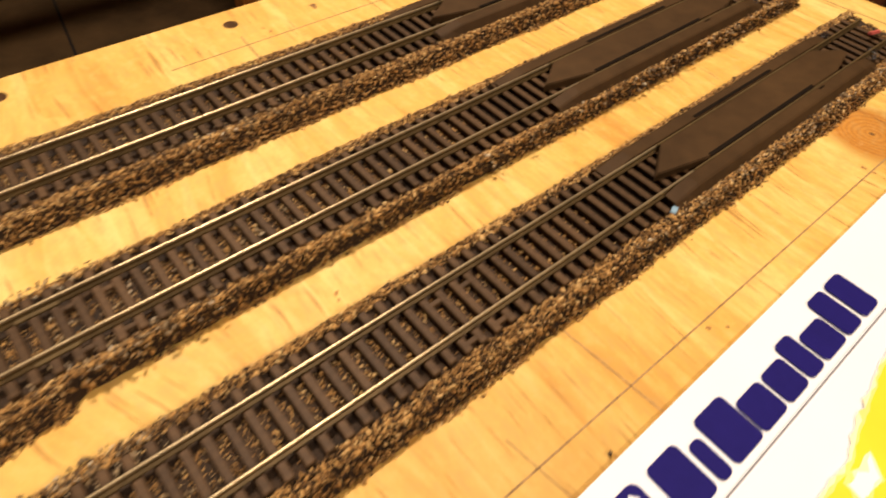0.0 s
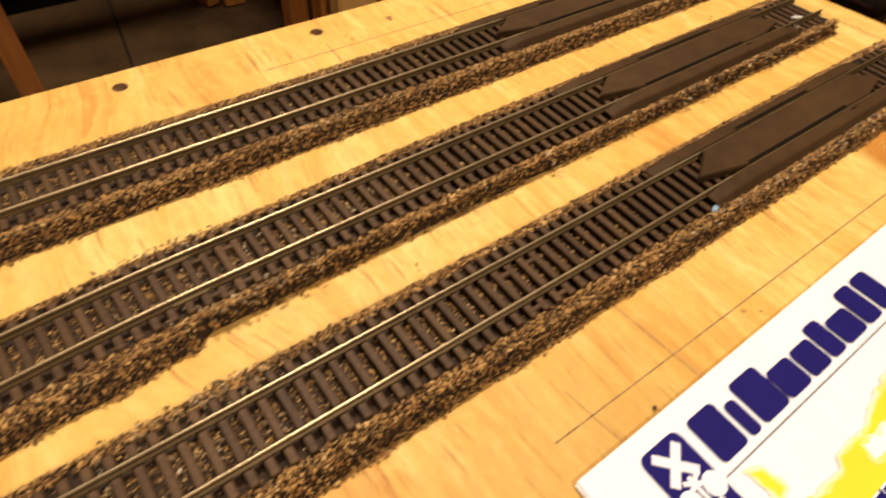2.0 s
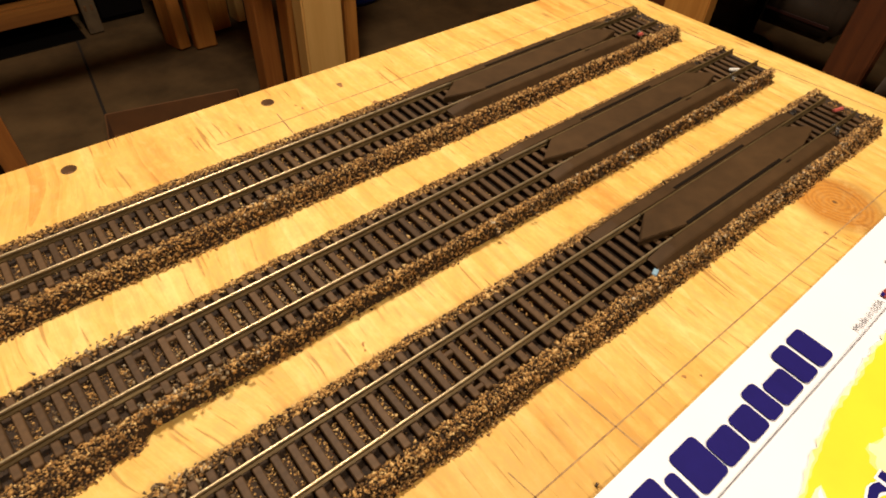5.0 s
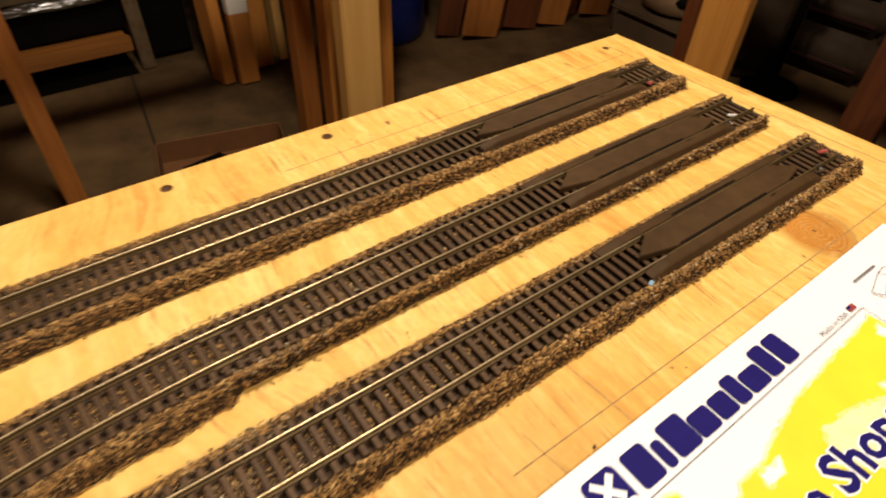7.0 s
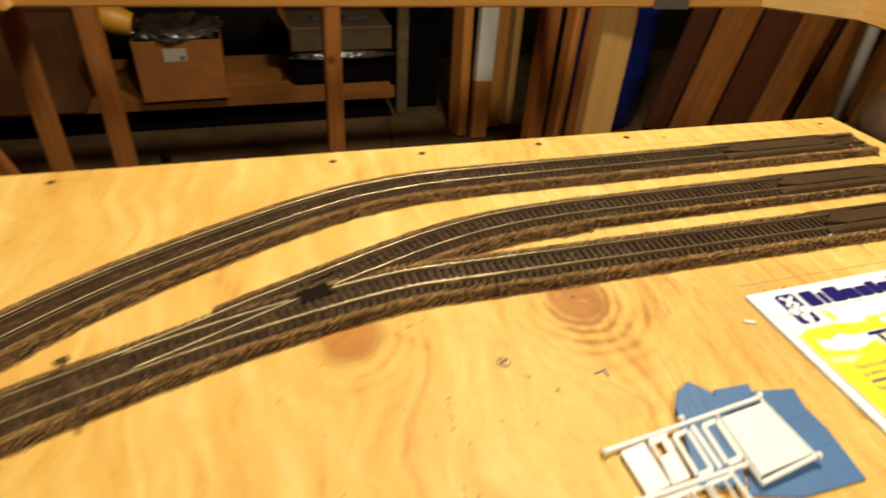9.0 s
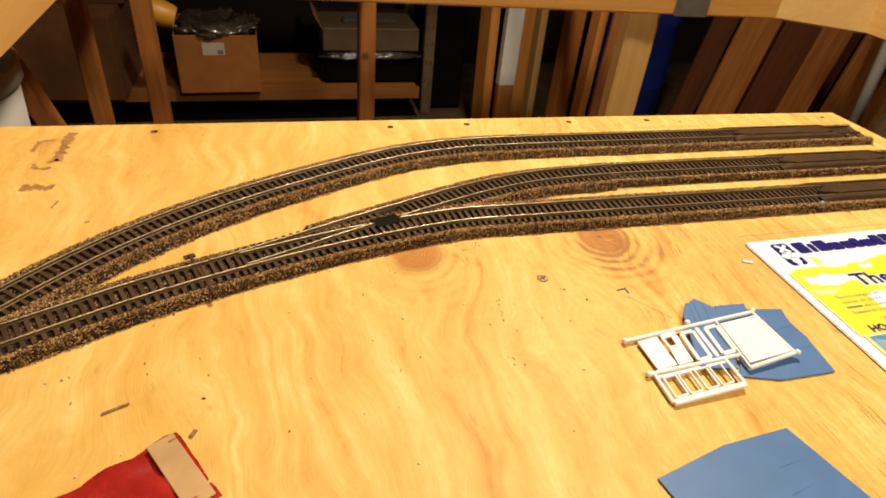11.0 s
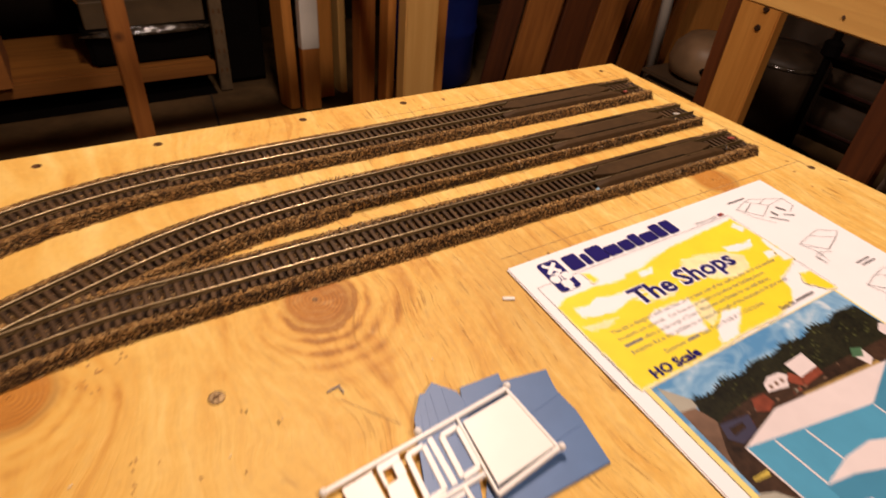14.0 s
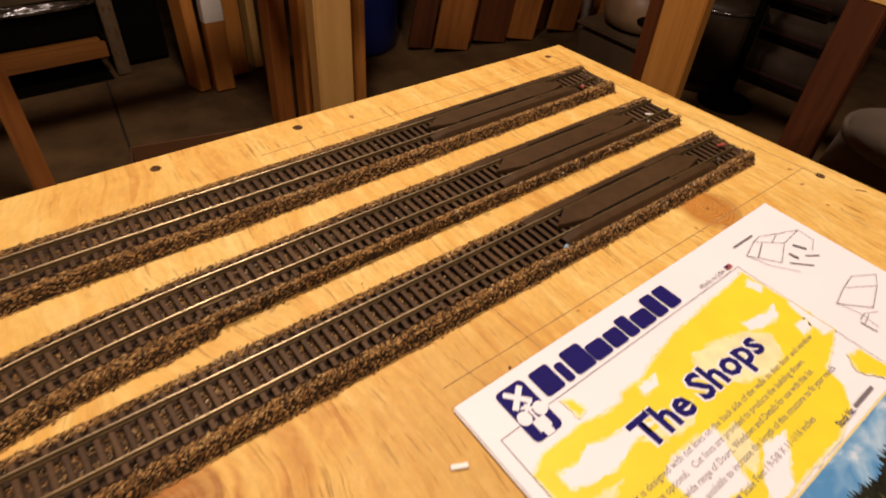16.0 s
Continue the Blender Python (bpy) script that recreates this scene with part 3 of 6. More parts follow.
def ballast(line, s0, s1, parent, seed, tie_s0, k, density=1.9, other=None, notch=None, bare_from=9.0, bare_to=9.0):
    """Stones over the shoulders and between the ties; they keep clear of the ties and the rail heads."""
    rng = np.random.default_rng(seed)
    n = int((s1 - s0) * 0.052 / 0.62e-6 * density)
    s = rng.uniform(s0, s1, n)
    w = rng.uniform(-1, 1, n)
    along = at_s(line, s)[0][:, 0]
    foot = np.where(w < 0, np.interp(along, *NEAR_FOOT[k]), np.interp(along, *FAR_FOOT[k]))
    edge = foot + 0.0005 * np.sin(s * 91 + seed) + 0.0004 * np.sin(s * 233 + seed) + rng.normal(0, 0.0006, n)
    if notch is not None:
        edge = edge - 0.0036 * np.exp(-((s - notch) / 0.0016) ** 2)
    w = w * edge
    u = ((s - tie_s0) / PITCH) % 1.0
    on_tie = (np.abs(w) < 0.0158) & (np.abs(u - 0.5) < 0.25)
    on_rail = np.abs(np.abs(w) - GAUGE / 2) < 0.0016
    keep = ~(on_tie | on_rail)
    s, w, foot = s[keep], w[keep], foot[keep]
    x, t = at_s(line, s)
    nrm = np.stack([-t[:, 1], t[:, 0]], 1)
    xy = x + nrm * w[:, None]
    inner = np.abs(w) < 0.0152
    bare = inner & (((xy[:, 0] > bare_from) & (xy[:, 0] < bare_to)) | ((xy[:, 0] < bare_to) & (rng.random(len(s)) < np.where(np.abs(w) > 0.0098, 0.96, 0.48))))
    s, w, xy, inner, foot = s[~bare], w[~bare], xy[~bare], inner[~bare], foot[~bare]
    size = np.where(inner, rng.uniform(0.00028, 0.00052, len(s)), rng.uniform(0.00028, 0.00062, len(s)) * rng.choice([0.75, 1.0, 1.2], len(s)))
    z = bank_height(np.where(np.abs(w) > 0.017, np.sign(w) * (0.017 + (np.abs(w) - 0.017) * 0.0075 / (foot - 0.017)), w)) - np.where(inner, rng.uniform(0.0006, 0.0019, len(s)), rng.uniform(0, 0.0004, len(s)))
    z = np.maximum(z, size * 0.4)
    if other is not None:
        d = np.full(len(s), 1.0)
        for k in range(0, len(other), 3):
            d = np.minimum(d, np.hypot(xy[:, 0] - other[k, 0], xy[:, 1] - other[k, 1]))
        keep = (d > 0.0165) & ~((xy[:, 0] > -0.392) & (xy[:, 0] < -0.352) & (xy[:, 1] < 0.021 + 0.18 * (xy[:, 0] + 0.37)))
        xy, z, size = xy[keep], z[keep], size[keep]
    return grains("ballast", np.column_stack([xy, z]), size, STONE, parent, rng, "mixed brown and tan ballast grains glued along the track")


def rerail_plate(line_y, x0, x1, parent):
    """Brown re-railing plates: a pointed plate between the rails and a sloped shoulder outside each rail."""
    h = RAIL_TOP + 0.0003
    r = GAUGE / 2
    plate = empty_part("rerailer", parent, "moulded dark brown plastic re-railing ramp")
    inner = r - 0.00062
    bm = flat_shape([(x0 + 0.004, -0.002), (x0 + 0.030, -inner), (x1 - 0.028, -inner), (x1 - 0.009, -0.0035), (x1 - 0.009, -0.0005), (x1 - 0.022, inner), (x0 + 0.020, inner)], TIE_TOP - 0.0004, h)
    bmesh.ops.bevel(bm, geom=[e for e in bm.edges if all(v.co.z > TIE_TOP + 0.0004 for v in e.verts)], offset=0.0004, segments=2, affect="EDGES")
    bm.transform(Matrix.Translation((0, line_y, 0)))
    part("centre_plate", bm, PLATE, plate)
    for side in (-1, 1):
        a, b = r + 0.00062, r + 0.0090
        e = 0.010 if side > 0 else 0.0
        foot = TIE_TOP - 0.0034
        bm = bmesh.new()
        rows = []
        for i in range(25):
            u = i / 24
            xx = x0 - e + (x1 - x0 + e - 0.002) * u
            d = min(u, 1 - u) * (x1 - x0)
            k = min(1.0, 0.45 + d / 0.022)
            top = TIE_TOP - 0.0008 + (h - TIE_TOP + 0.0008) * k
            sec = [(a, foot), (a, top - 0.0003), (a + 0.0003, top), (a + 0.0048, top - 0.0002), (a + 0.0056, top - 0.0006), (b, foot + 0.0016), (b, foot)]
            rows.append([bm.verts.new((xx, side * p, q)) for p, q in sec])
        m = len(rows[0])
        for p, q in zip(rows, rows[1:]):
            for j in range(m):
                bm.faces.new((p[j], q[j], q[(j + 1) % m], p[(j + 1) % m]))
        bm.faces.new(rows[0])
        bm.faces.new(rows[-1][::-1])
        bm.transform(Matrix.Translation((0, line_y, 0)))
        part("shoulder_plate", bm, PLATE, plate)
        # moulded flangeway slots beside the rail; black strips paint their shade, nothing is cut
        if side > 0:
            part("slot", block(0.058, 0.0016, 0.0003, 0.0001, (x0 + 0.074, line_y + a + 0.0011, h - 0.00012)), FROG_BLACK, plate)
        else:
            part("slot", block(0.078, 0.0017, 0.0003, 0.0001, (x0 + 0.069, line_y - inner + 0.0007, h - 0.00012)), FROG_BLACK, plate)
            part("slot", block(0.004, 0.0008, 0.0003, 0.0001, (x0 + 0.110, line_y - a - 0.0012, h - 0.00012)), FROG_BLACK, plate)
    return plate


def empty_part(name, parent, label=""):
    ob = new(name)
    ob.empty_display_size = 0.01
    ob.parent = parent
    return tagged(ob, label)


def joiner(line, s, offset, parent):
    """A folded sheet-metal rail joiner."""
    v, f = sweep(line, [(-0.0016, TIE_TOP), (0.0016, TIE_TOP), (0.0016, TIE_TOP + 0.0006), (0.0009, TIE_TOP + 0.0013), (-0.0009, TIE_TOP + 0.0013), (-0.0016, TIE_TOP + 0.0006)], s - 0.006, s + 0.006, offset)
    return solid("rail_joiner", v, f, RAIL_SIDE, parent)


rng = random.Random(5)
END = {0: 0.193, 1: 0.198, 2: 0.190}
BED_END = {0: 0.204, 1: 0.203, 2: 0.201}
TURNOUT = ((-0.5285, -0.4145),)
TIE_START = {0: (s_of_x(MAIN, -0.1619) - PITCH / 2) % PITCH, 1: s_of_x(MIDDLE, -0.405) + (s_of_x(MIDDLE, -0.2255) - s_of_x(MIDDLE, -0.405) - PITCH / 2) % PITCH, 2: (s_of_x(REAR, -0.1) % PITCH)}
PLATE_X = {0: (0.006, 0.163), 1: (0.0125, 0.168), 2: (0.007, 0.161)}
tracks = []
for k, (line, label) in enumerate(((MAIN, "main siding of model railway track on dark ballast"), (MIDDLE, "middle model railway spur branching off a turnout"), (REAR, "curved rear model railway spur with brass-coloured rails"))):
    track = empty("model_track", pose(0, 0, 0), label, "model track", "parallel model railway tracks")
    tracks.append(track)
    s_end = line[0][-1]
    sb_end = s_of_x(line, BED_END[k])
    s_start = 0.0 if k != 1 else s_of_x(line, -0.475)
    roadbed(line, s_start, sb_end, track, k)
    t0 = TIE_START[k]
    ties(line, t0, s_of_x(line, END[k]), track, rng, skip=TURNOUT if k == 0 else ())
    ballast(line, s_start, sb_end, track, 11 + k, t0, k, other=MAIN[1] if k == 1 else None, notch=s_of_x(line, -0.183) if k == 1 else None, bare_from=(-0.022, -0.012, -0.018)[k], bare_to=END[k] - (0.004, -0.004, 0.003)[k])
    y_end = line[1][-1][1]
    x_from = (-0.022, -0.012, -0.018)[k]
    # added slab that turns the gaps between the last ties black
    part("tie_base", block(END[k] - x_from, 0.0300, 0.0012, 0.0002, ((END[k] + x_from) / 2, y_end, 0.0048)), FROG_BLACK, track, "black slab added to darken the gaps between the last ties")
    rerail_plate(y_end, *PLATE_X[k], track)
    for off in (-GAUGE / 2, GAUGE / 2):
        joiner(line, s_of_x(line, (-0.325, -0.183, -0.29)[k]), off, track)
for k, line in enumerate((MAIN, MIDDLE, REAR)):
    e = s_of_x(line, END[k] - 0.0005)
    dull = s_of_x(line, PLATE_X[k][0] + 0.018)
    if k == 0:
        frog = s_of_x(line, -0.410)
        rail(line, 0.0, e, -GAUGE / 2, tracks[0], "bright nickel silver rail", dull)
        rail(line, frog + 0.003, e, GAUGE / 2, tracks[0], "", dull)
        rail(line, s_of_x(line, -0.530), frog - 0.024, GAUGE / 2 - 0.0008, tracks[0])
        rail(line, 0.0, s_of_x(line, -0.548), GAUGE / 2, tracks[0])
    elif k == 1:
        frog = s_of_x(line, -0.410)
        rail(line, s_of_x(line, -0.548), e, GAUGE / 2, tracks[1], "", dull)
        rail(line, frog, e, -GAUGE / 2, tracks[1], "", dull)
        rail(line, s_of_x(line, -0.530), frog - 0.024, -GAUGE / 2 + 0.0008, tracks[1])
        ft = at_s(line, frog)[1]
        part("frog", block(0.023, 0.0130, 0.0026, 0.0008, (0, 0, 0), m=pose(-0.4185, 0.0085, TIE_TOP - 0.0018, 0, 0, math.degrees(math.atan2(ft[1], ft[0])) - 4)), FROG_BLACK, tracks[1], "black plastic turnout frog")
    else:
        for off in (-GAUGE / 2, GAUGE / 2):
            rail(line, 0.0, e, off, tracks[2], "", dull)
# long turnout ties that carry both routes
for i in range(20):
    s = TIE_START[0] + (math.ceil((s_of_x(MAIN, -0.5285) - TIE_START[0]) / PITCH - 0.5) + 0.5 + i) * PITCH
    a, ta = at_s(MAIN, s)
    if a[0] > TURNOUT[0][1]:
        break
    b, tb = at_s(MIDDLE, s_of_x(MIDDLE, a[0] - 0.004))
    gap = float(np.hypot(*(b - a)))
    c = (a + b) / 2
    ang = math.degrees(math.atan2(ta[1] + tb[1], ta[0] + tb[0])) + 90
    part("tie", block(0.030 + gap, 0.0028, 0.0027, 0.0003, m=pose(c[0], c[1], TIE_TOP - 0.0026, 0, 0, ang)), TIE, tracks[1])
# switch machine pad, throw bar and small bits beside the points
part("throw_bar", block(0.052, 0.0026, 0.002, 0.0004, m=pose(-0.556, -0.0415, TIE_TOP - 0.0022, 0, 0, 112)), TIE, tracks[1], "dark plastic throw bar")
part("throw_bar_end", block(0.008, 0.004, 0.002, 0.0005, m=pose(-0.566, -0.0165, 0.004, 0, 0, 22)), TIE, tracks[1])
# feeder wires and solder at the far ends
WIRE_RED = plain("faded_red_insulation", (0.42, 0.085, 0.065), 0.5, 0, 0.12, 60)
for k, line_y, x, off, ln, wd, rot, col in ((0, 0.0088, 0.185, -0.0020, 0.0095, 0.0022, -8, WIRE_RED), (1, 0.0728, 0.175, -0.0066, 0.0075, 0.0020, -25, WHITE_PLASTIC), (2, 0.1432, 0.1635, -0.0150, 0.0048, 0.0028, 10, WIRE_RED)):
    part("feeder_wire", block(ln, wd, 0.0016, 0.0005, m=pose(x, line_y + off, RAIL_TOP - 0.0012, 0, 6, rot), seg=2), col, tracks[k], "short piece of insulated feeder wire")
    for x, off, lx, ly, hz, rot in ((0.169, -0.0098, 0.0065, 0.0028, 0.0030, 62), (0.1665, -0.0118, 0.0070, 0.0020, 0.0024, 20), (0.164, 0.0124, 0.0056, 0.0030, 0.0022, 10)):
        part("solder_blob", block(lx, ly, hz, 0.0007, m=pose(x, line_y + off, TIE_TOP - 0.0006, 0, 0, rot), seg=2), SOLDER, tracks[k])
part("solder_blob", block(0.0040, 0.0022, 0.0014, 0.0004, m=pose(0.0045, -0.0070, TIE_TOP - 0.0016, 0, 0, 20)), plain("pale_blue_plug", (0.22, 0.36, 0.46), 0.4), tracks[0], "pale blue plug at the plate's corner")


def glued_patch(line, k, x0, x1, w0, w1, n, seed):
    """A patch of pale, glue-soaked grains."""
    rg = np.random.default_rng(seed)
    s = np.clip(rg.normal((s_of_x(line, x0) + s_of_x(line, x1)) / 2, (x1 - x0) / 3.4, n), s_of_x(line, x0), s_of_x(line, x1))
    w = np.clip(rg.normal((w0 + w1) / 2, (w1 - w0) / 3.4, n), w0, w1)
    x, t = at_s(line, s)
    xy = x + np.stack([-t[:, 1], t[:, 0]], 1) * w[:, None]
    ok = (np.abs(np.abs(w) - GAUGE / 2) > 0.0018)
    ok &= ~((np.abs(w) < 0.0158) & (np.abs(((s - TIE_START[k]) / PITCH) % 1.0 - 0.5) < 0.25))
    z = bank_height(w) + rg.uniform(-0.0004, 0.0004, n)
    return grains("glued_ballast", np.column_stack([xy, z])[ok], rg.uniform(0.0004, 0.0008, n)[ok], PALE_STONE, tracks[k], rg, "patch of pale grains soaked with glue")


glued_patch(MAIN, 0, -0.225, -0.150, 0.0105, 0.021, 260, 1)
glued_patch(MAIN, 0, -0.260, -0.150, -0.008, 0.008, 300, 2)
glued_patch(MIDDLE, 1, -0.192, -0.140, -0.021, -0.0105, 240, 3)
glued_patch(MIDDLE, 1, -0.205, -0.105, -0.008, 0.008, 330, 4)
glued_patch(MIDDLE, 1, -0.205, -0.165, 0.0105, 0.020, 140, 5)
glued_patch(MAIN, 0, -0.02, 0.190, -0.022, -0.0165, 300, 6)
glued_patch(MIDDLE, 1, -0.03, 0.185, -0.0225, -0.0165, 200, 8)
glued_patch(REAR, 2, -0.13, -0.06, -0.021, -0.0105, 120, 7)
# moulded webs that join pairs of ties
for line, k, x, off in ((MAIN, 0, -0.0930, 0.0045), (MAIN, 0, -0.0780, 0.0045), (MAIN, 0, -0.0930, -0.0125), (MAIN, 0, -0.0800, -0.0125), (MIDDLE, 1, -0.181, 0.0055), (MIDDLE, 1, -0.167, 0.0055), (MIDDLE, 1, -0.180, -0.0120), (MIDDLE, 1, -0.167, -0.0120)):
    s = TIE_START[k] + (math.floor((s_of_x(line, x) - TIE_START[k]) / PITCH) + 1.0) * PITCH
    c, t = at_s(line, s)
    part("tie_web", block(PITCH * 0.75, 0.0018, 0.0022, 0.0003, m=pose(c[0] - t[1] * off, c[1] + t[0] * off, TIE_TOP - 0.0024, 0, 0, math.degrees(math.atan2(t[1], t[0])))), TIE, tracks[k])


# ---------------------------------------------------------------- the printed instruction sheet
PW, PL, PROT, SKEW = 0.2765, 0.4318, 1.1, -0.026
sheet = empty("instruction_sheet", pose(-0.1165, -0.0535, 0.0006, 0, 0, PROT), "large white instruction sheet printed in navy and yellow with a photo", "paper sheet")


def paper_leaf(z, dx, dy, ripple):
    """One leaf of paper, its edges lifted a little."""
    nx, ny = 28, 43
    v, f = [], []
    for j in range(ny + 1):
        for i in range(nx + 1):
            u, w = PW * i / nx, PL * j / ny
            lift = ripple * (0.5 + 0.5 * math.sin(u * 21 + 1)) * math.exp(-w / 0.05) + 0.6 * ripple * math.exp(-u / 0.03) * (0.6 + 0.4 * math.sin(w * 17))
            v.append((u + SKEW * w + dx, -w + dy, z + lift))
    for j in range(ny):
        for i in range(nx):
            a = j * (nx + 1) + i
            f.append((a, a + nx + 1, a + nx + 2, a + 1))
    n = len(v)
    v += [(x, y, zz - 0.0005) for x, y, zz in v]
    f += [tuple(n + i for i in q[::-1]) for q in f]
    rim = [i for i in range(nx + 1)] + [(j + 1) * (nx + 1) - 1 for j in range(1, ny + 1)] + [ny * (nx + 1) + i for i in range(nx - 1, -1, -1)] + [j * (nx + 1) for j in range(ny - 1, 0, -1)]
    for a, b in zip(rim, rim[1:] + rim[:1]):
        f.append((a, b, b + n, a + n))
    return v, f


v, f = paper_leaf(0.0006, -0.0008, -0.0004, 0.0002)
solid("back_leaf", v, f, PAPER, sheet)
v, f = paper_leaf(0.0011, 0, 0, 0.0004)
solid("front_leaf", v, f, PAPER, sheet)
PZ = 0.0018


def printed(name, pts, mat, z=0.0, parent=None, label=""):
    """Ink on the sheet: an outline in sheet measures (across, down), in metres."""
    area = sum(a[0] * b[1] - b[0] * a[1] for a, b in zip(pts, pts[1:] + pts[:1]))
    pts = pts if area < 0 else pts[::-1]
    bm = flat_shape([(u + SKEW * w, -w) for u, w in pts], PZ + z - 0.00004, PZ + z)
    return part(name, bm, mat, parent or sheet, label)


def rect(u0, w0, u1, w1):
    return [(u0, w0), (u1, w0), (u1, w1), (u0, w1)]


def round_rect(u0, w0, u1, w1, r):
    out = []
    for cx, cy, a0 in ((u1 - r, w0 + r, -90), (u1 - r, w1 - r, 0), (u0 + r, w1 - r, 90), (u0 + r, w0 + r, 180)):
        out += [(cx + r * math.cos(radians(a0 + k * 30)), cy + r * math.sin(radians(a0 + k * 30))) for k in range(4)]
    return out


def disc(cu, cw, r, n=18, ry=None):
    return [(cu + r * math.cos(2 * math.pi * i / n), cw + (ry or r) * math.sin(2 * math.pi * i / n)) for i in range(n)]


YELLOW_INK = plain("yellow_ink", (0.82, 0.66, 0.025), 0.5, 0, 0.05, 60)
THIN_YELLOW = plain("thin_yellow_ink", (0.82, 0.71, 0.20), 0.5, 0, 0.05, 60)
FAINT_YELLOW = plain("faint_yellow_ink", (0.82, 0.775, 0.50), 0.5, 0, 0.05, 60)
PALE_YELLOW = plain("washed_out_yellow_ink", (0.83, 0.77, 0.42), 0.5, 0, 0.10, 160)


def ph(*uv):
    """Places on the sheet, in millimetres from its corner before the skew."""
    return [(0.001 * (a + 0.026 * c), 0.001 * c) for a, c in uv]


def ragged(pts, amp, seed, step=0.0022):
    """The outline with torn, brushed edges."""
    rg = random.Random(seed)
    out = []
    for (a, b), (c, d) in zip(pts, pts[1:] + pts[:1]):
        ln = math.hypot(c - a, d - b)
        n = max(1, int(ln / step))
        for k in range(n):
            q = k / n
            w = rg.gauss(0, amp) if 0 < k else 0.0
            out.append((a + (c - a) * q - (d - b) / ln * w, b + (d - b) * q + (c - a) / ln * w))
    return out


def grown(pts, d):
    """The outline pushed outwards by d."""
    area = sum(a * y - x * b for (a, b), (x, y) in zip(pts, pts[1:] + pts[:1]))
    out = []
    for p, q, z in zip(pts[-1:] + pts[:-1], pts, pts[1:] + pts[:1]):
        u, v = Vector((q[0] - p[0], q[1] - p[1])).normalized(), Vector((z[0] - q[0], z[1] - q[1])).normalized()
        n = Vector((u.y + v.y, -u.x - v.x))
        n = n / max(n.length_squared / 2, 0.6) * (d if area > 0 else -d)
        out.append((q[0] + n.x, q[1] + n.y))
    return out


def washed(name, pts, amp, seed, mat, z, soft, parent):
    """A printed patch whose ink thins out towards its edge."""
    for d, m, k in soft:
        printed("thin_edge", ragged(grown(pts, d), amp, seed + k), m, z - 0.000008 * k, parent)
    printed(name, ragged(pts, amp, seed), mat, z, parent)


# header: emblem, brand bar letters, rule
logo = empty_part("emblem", sheet, "navy emblem with white crossing sign shapes")
printed("ground", round_rect(0.0188, 0.0062, 0.0360, 0.0362, 0.0028), INK, 0.0001, logo)
for a in (48, -40):
    c, s_ = math.cos(radians(a)), math.sin(radians(a))
    cu, cw, hl, hw = 0.0274, 0.0136, 0.0070, 0.0015
    printed("cross_arm", [(cu + c * p - s_ * q, cw + s_ * p + c * q) for p, q in ((-hl, -hw), (hl, -hw), (hl, hw), (-hl, hw))], PAPER, 0.00022 + 0.0000002 * (a + 50), logo)
for a in (30, -30):
    c, s_ = math.cos(radians(a)), math.sin(radians(a))
    cu, cw, hl, hw = 0.0276, 0.0203, 0.0034, 0.0007
    printed("cross_arm", [(cu + c * p - s_ * q, cw + s_ * p + c * q) for p, q in ((-hl, -hw), (hl, -hw), (hl, hw), (-hl, hw))], PAPER, 0.00025 + 0.0000002 * (a + 50), logo)
printed("lamp_disc", disc(0.0227, 0.0237, 0.0037), PAPER, 0.0002, logo)
printed("lamp_disc", disc(0.0327, 0.0237, 0.0037), PAPER, 0.0002, logo)
printed("post_bar", rect(0.0269, 0.0180, 0.0283, 0.0275), PAPER, 0.00029, logo)
printed("base_square", rect(0.0240, 0.0270, 0.0316, 0.0332), PAPER, 0.0002, logo)
printed("base_gap", rect(0.0254, 0.0330, 0.0302, 0.0364), PAPER, 0.00021, logo)
brand = empty_part("brand_mark", sheet, "row of heavy navy bars in place of the maker's name")
BARS = [(0.000, 0.0105, 1.0), (0.0120, 0.0045, 0.78), (0.0180, 0.0115, 1.0), (0.0300, 0.0105, 0.70), (0.0415, 0.0095, 0.70), (0.0520, 0.0070, 0.88), (0.0600, 0.0110, 0.68), (0.0720, 0.0080, 1.0), (0.0815, 0.0085, 1.0)]
K = 0.1080 / 0.090
for o, wd, hh in BARS:
    u0, u1, w1 = 0.0400 + o * K, 0.0400 + (o + wd) * K, 0.0222
    printed("letter_bar", round_rect(u0, w1 - 0.0153 * hh, u1, w1, 0.0018), INK, 0.0001, brand)
printed("rule", rect(0.0370, 0.0246, 0.2010, 0.0249), GREY_INK, 0.0001)
printed("rule", rect(0.0065, 0.0250, 0.0068, 0.1160), GREY_INK, 0.0001)
printed("rule", rect(0.0065, 0.0250, 0.0180, 0.0253), GREY_INK, 0.0001)
printed("rule", rect(0.2007, 0.0246, 0.2010, 0.1190), GREY_INK, 0.0001)
art = empty_part("yellow_artwork", sheet, "yellow clouded print behind the title")
washed("yellow_field", ph((6.5, 46), (16, 41.8), (33, 42), (40, 41.3), (53, 44.5), (67, 44.8), (70, 41.8), (87, 42), (96, 39.3), (110, 36.6), (125, 34), (145, 33.5), (160, 32), (180, 31.5), (197, 30), (198, 84), (188, 88), (168, 93.7), (164, 104.5), (152.4, 113.4), (133, 116.5), (101, 116), (66, 117.6), (5.8, 117.6)), 0.0004, 1, YELLOW_INK, 0.00004, ((0.0007, THIN_YELLOW, 1), (0.0015, FAINT_YELLOW, 2)), art)
washed("yellow_patch", ph((187, 98), (195.4, 100), (195.6, 118), (189, 116), (181.5, 105)), 0.0006, 2, YELLOW_INK, 0.00004, ((0.0007, THIN_YELLOW, 1), (0.0015, FAINT_YELLOW, 2)), art)
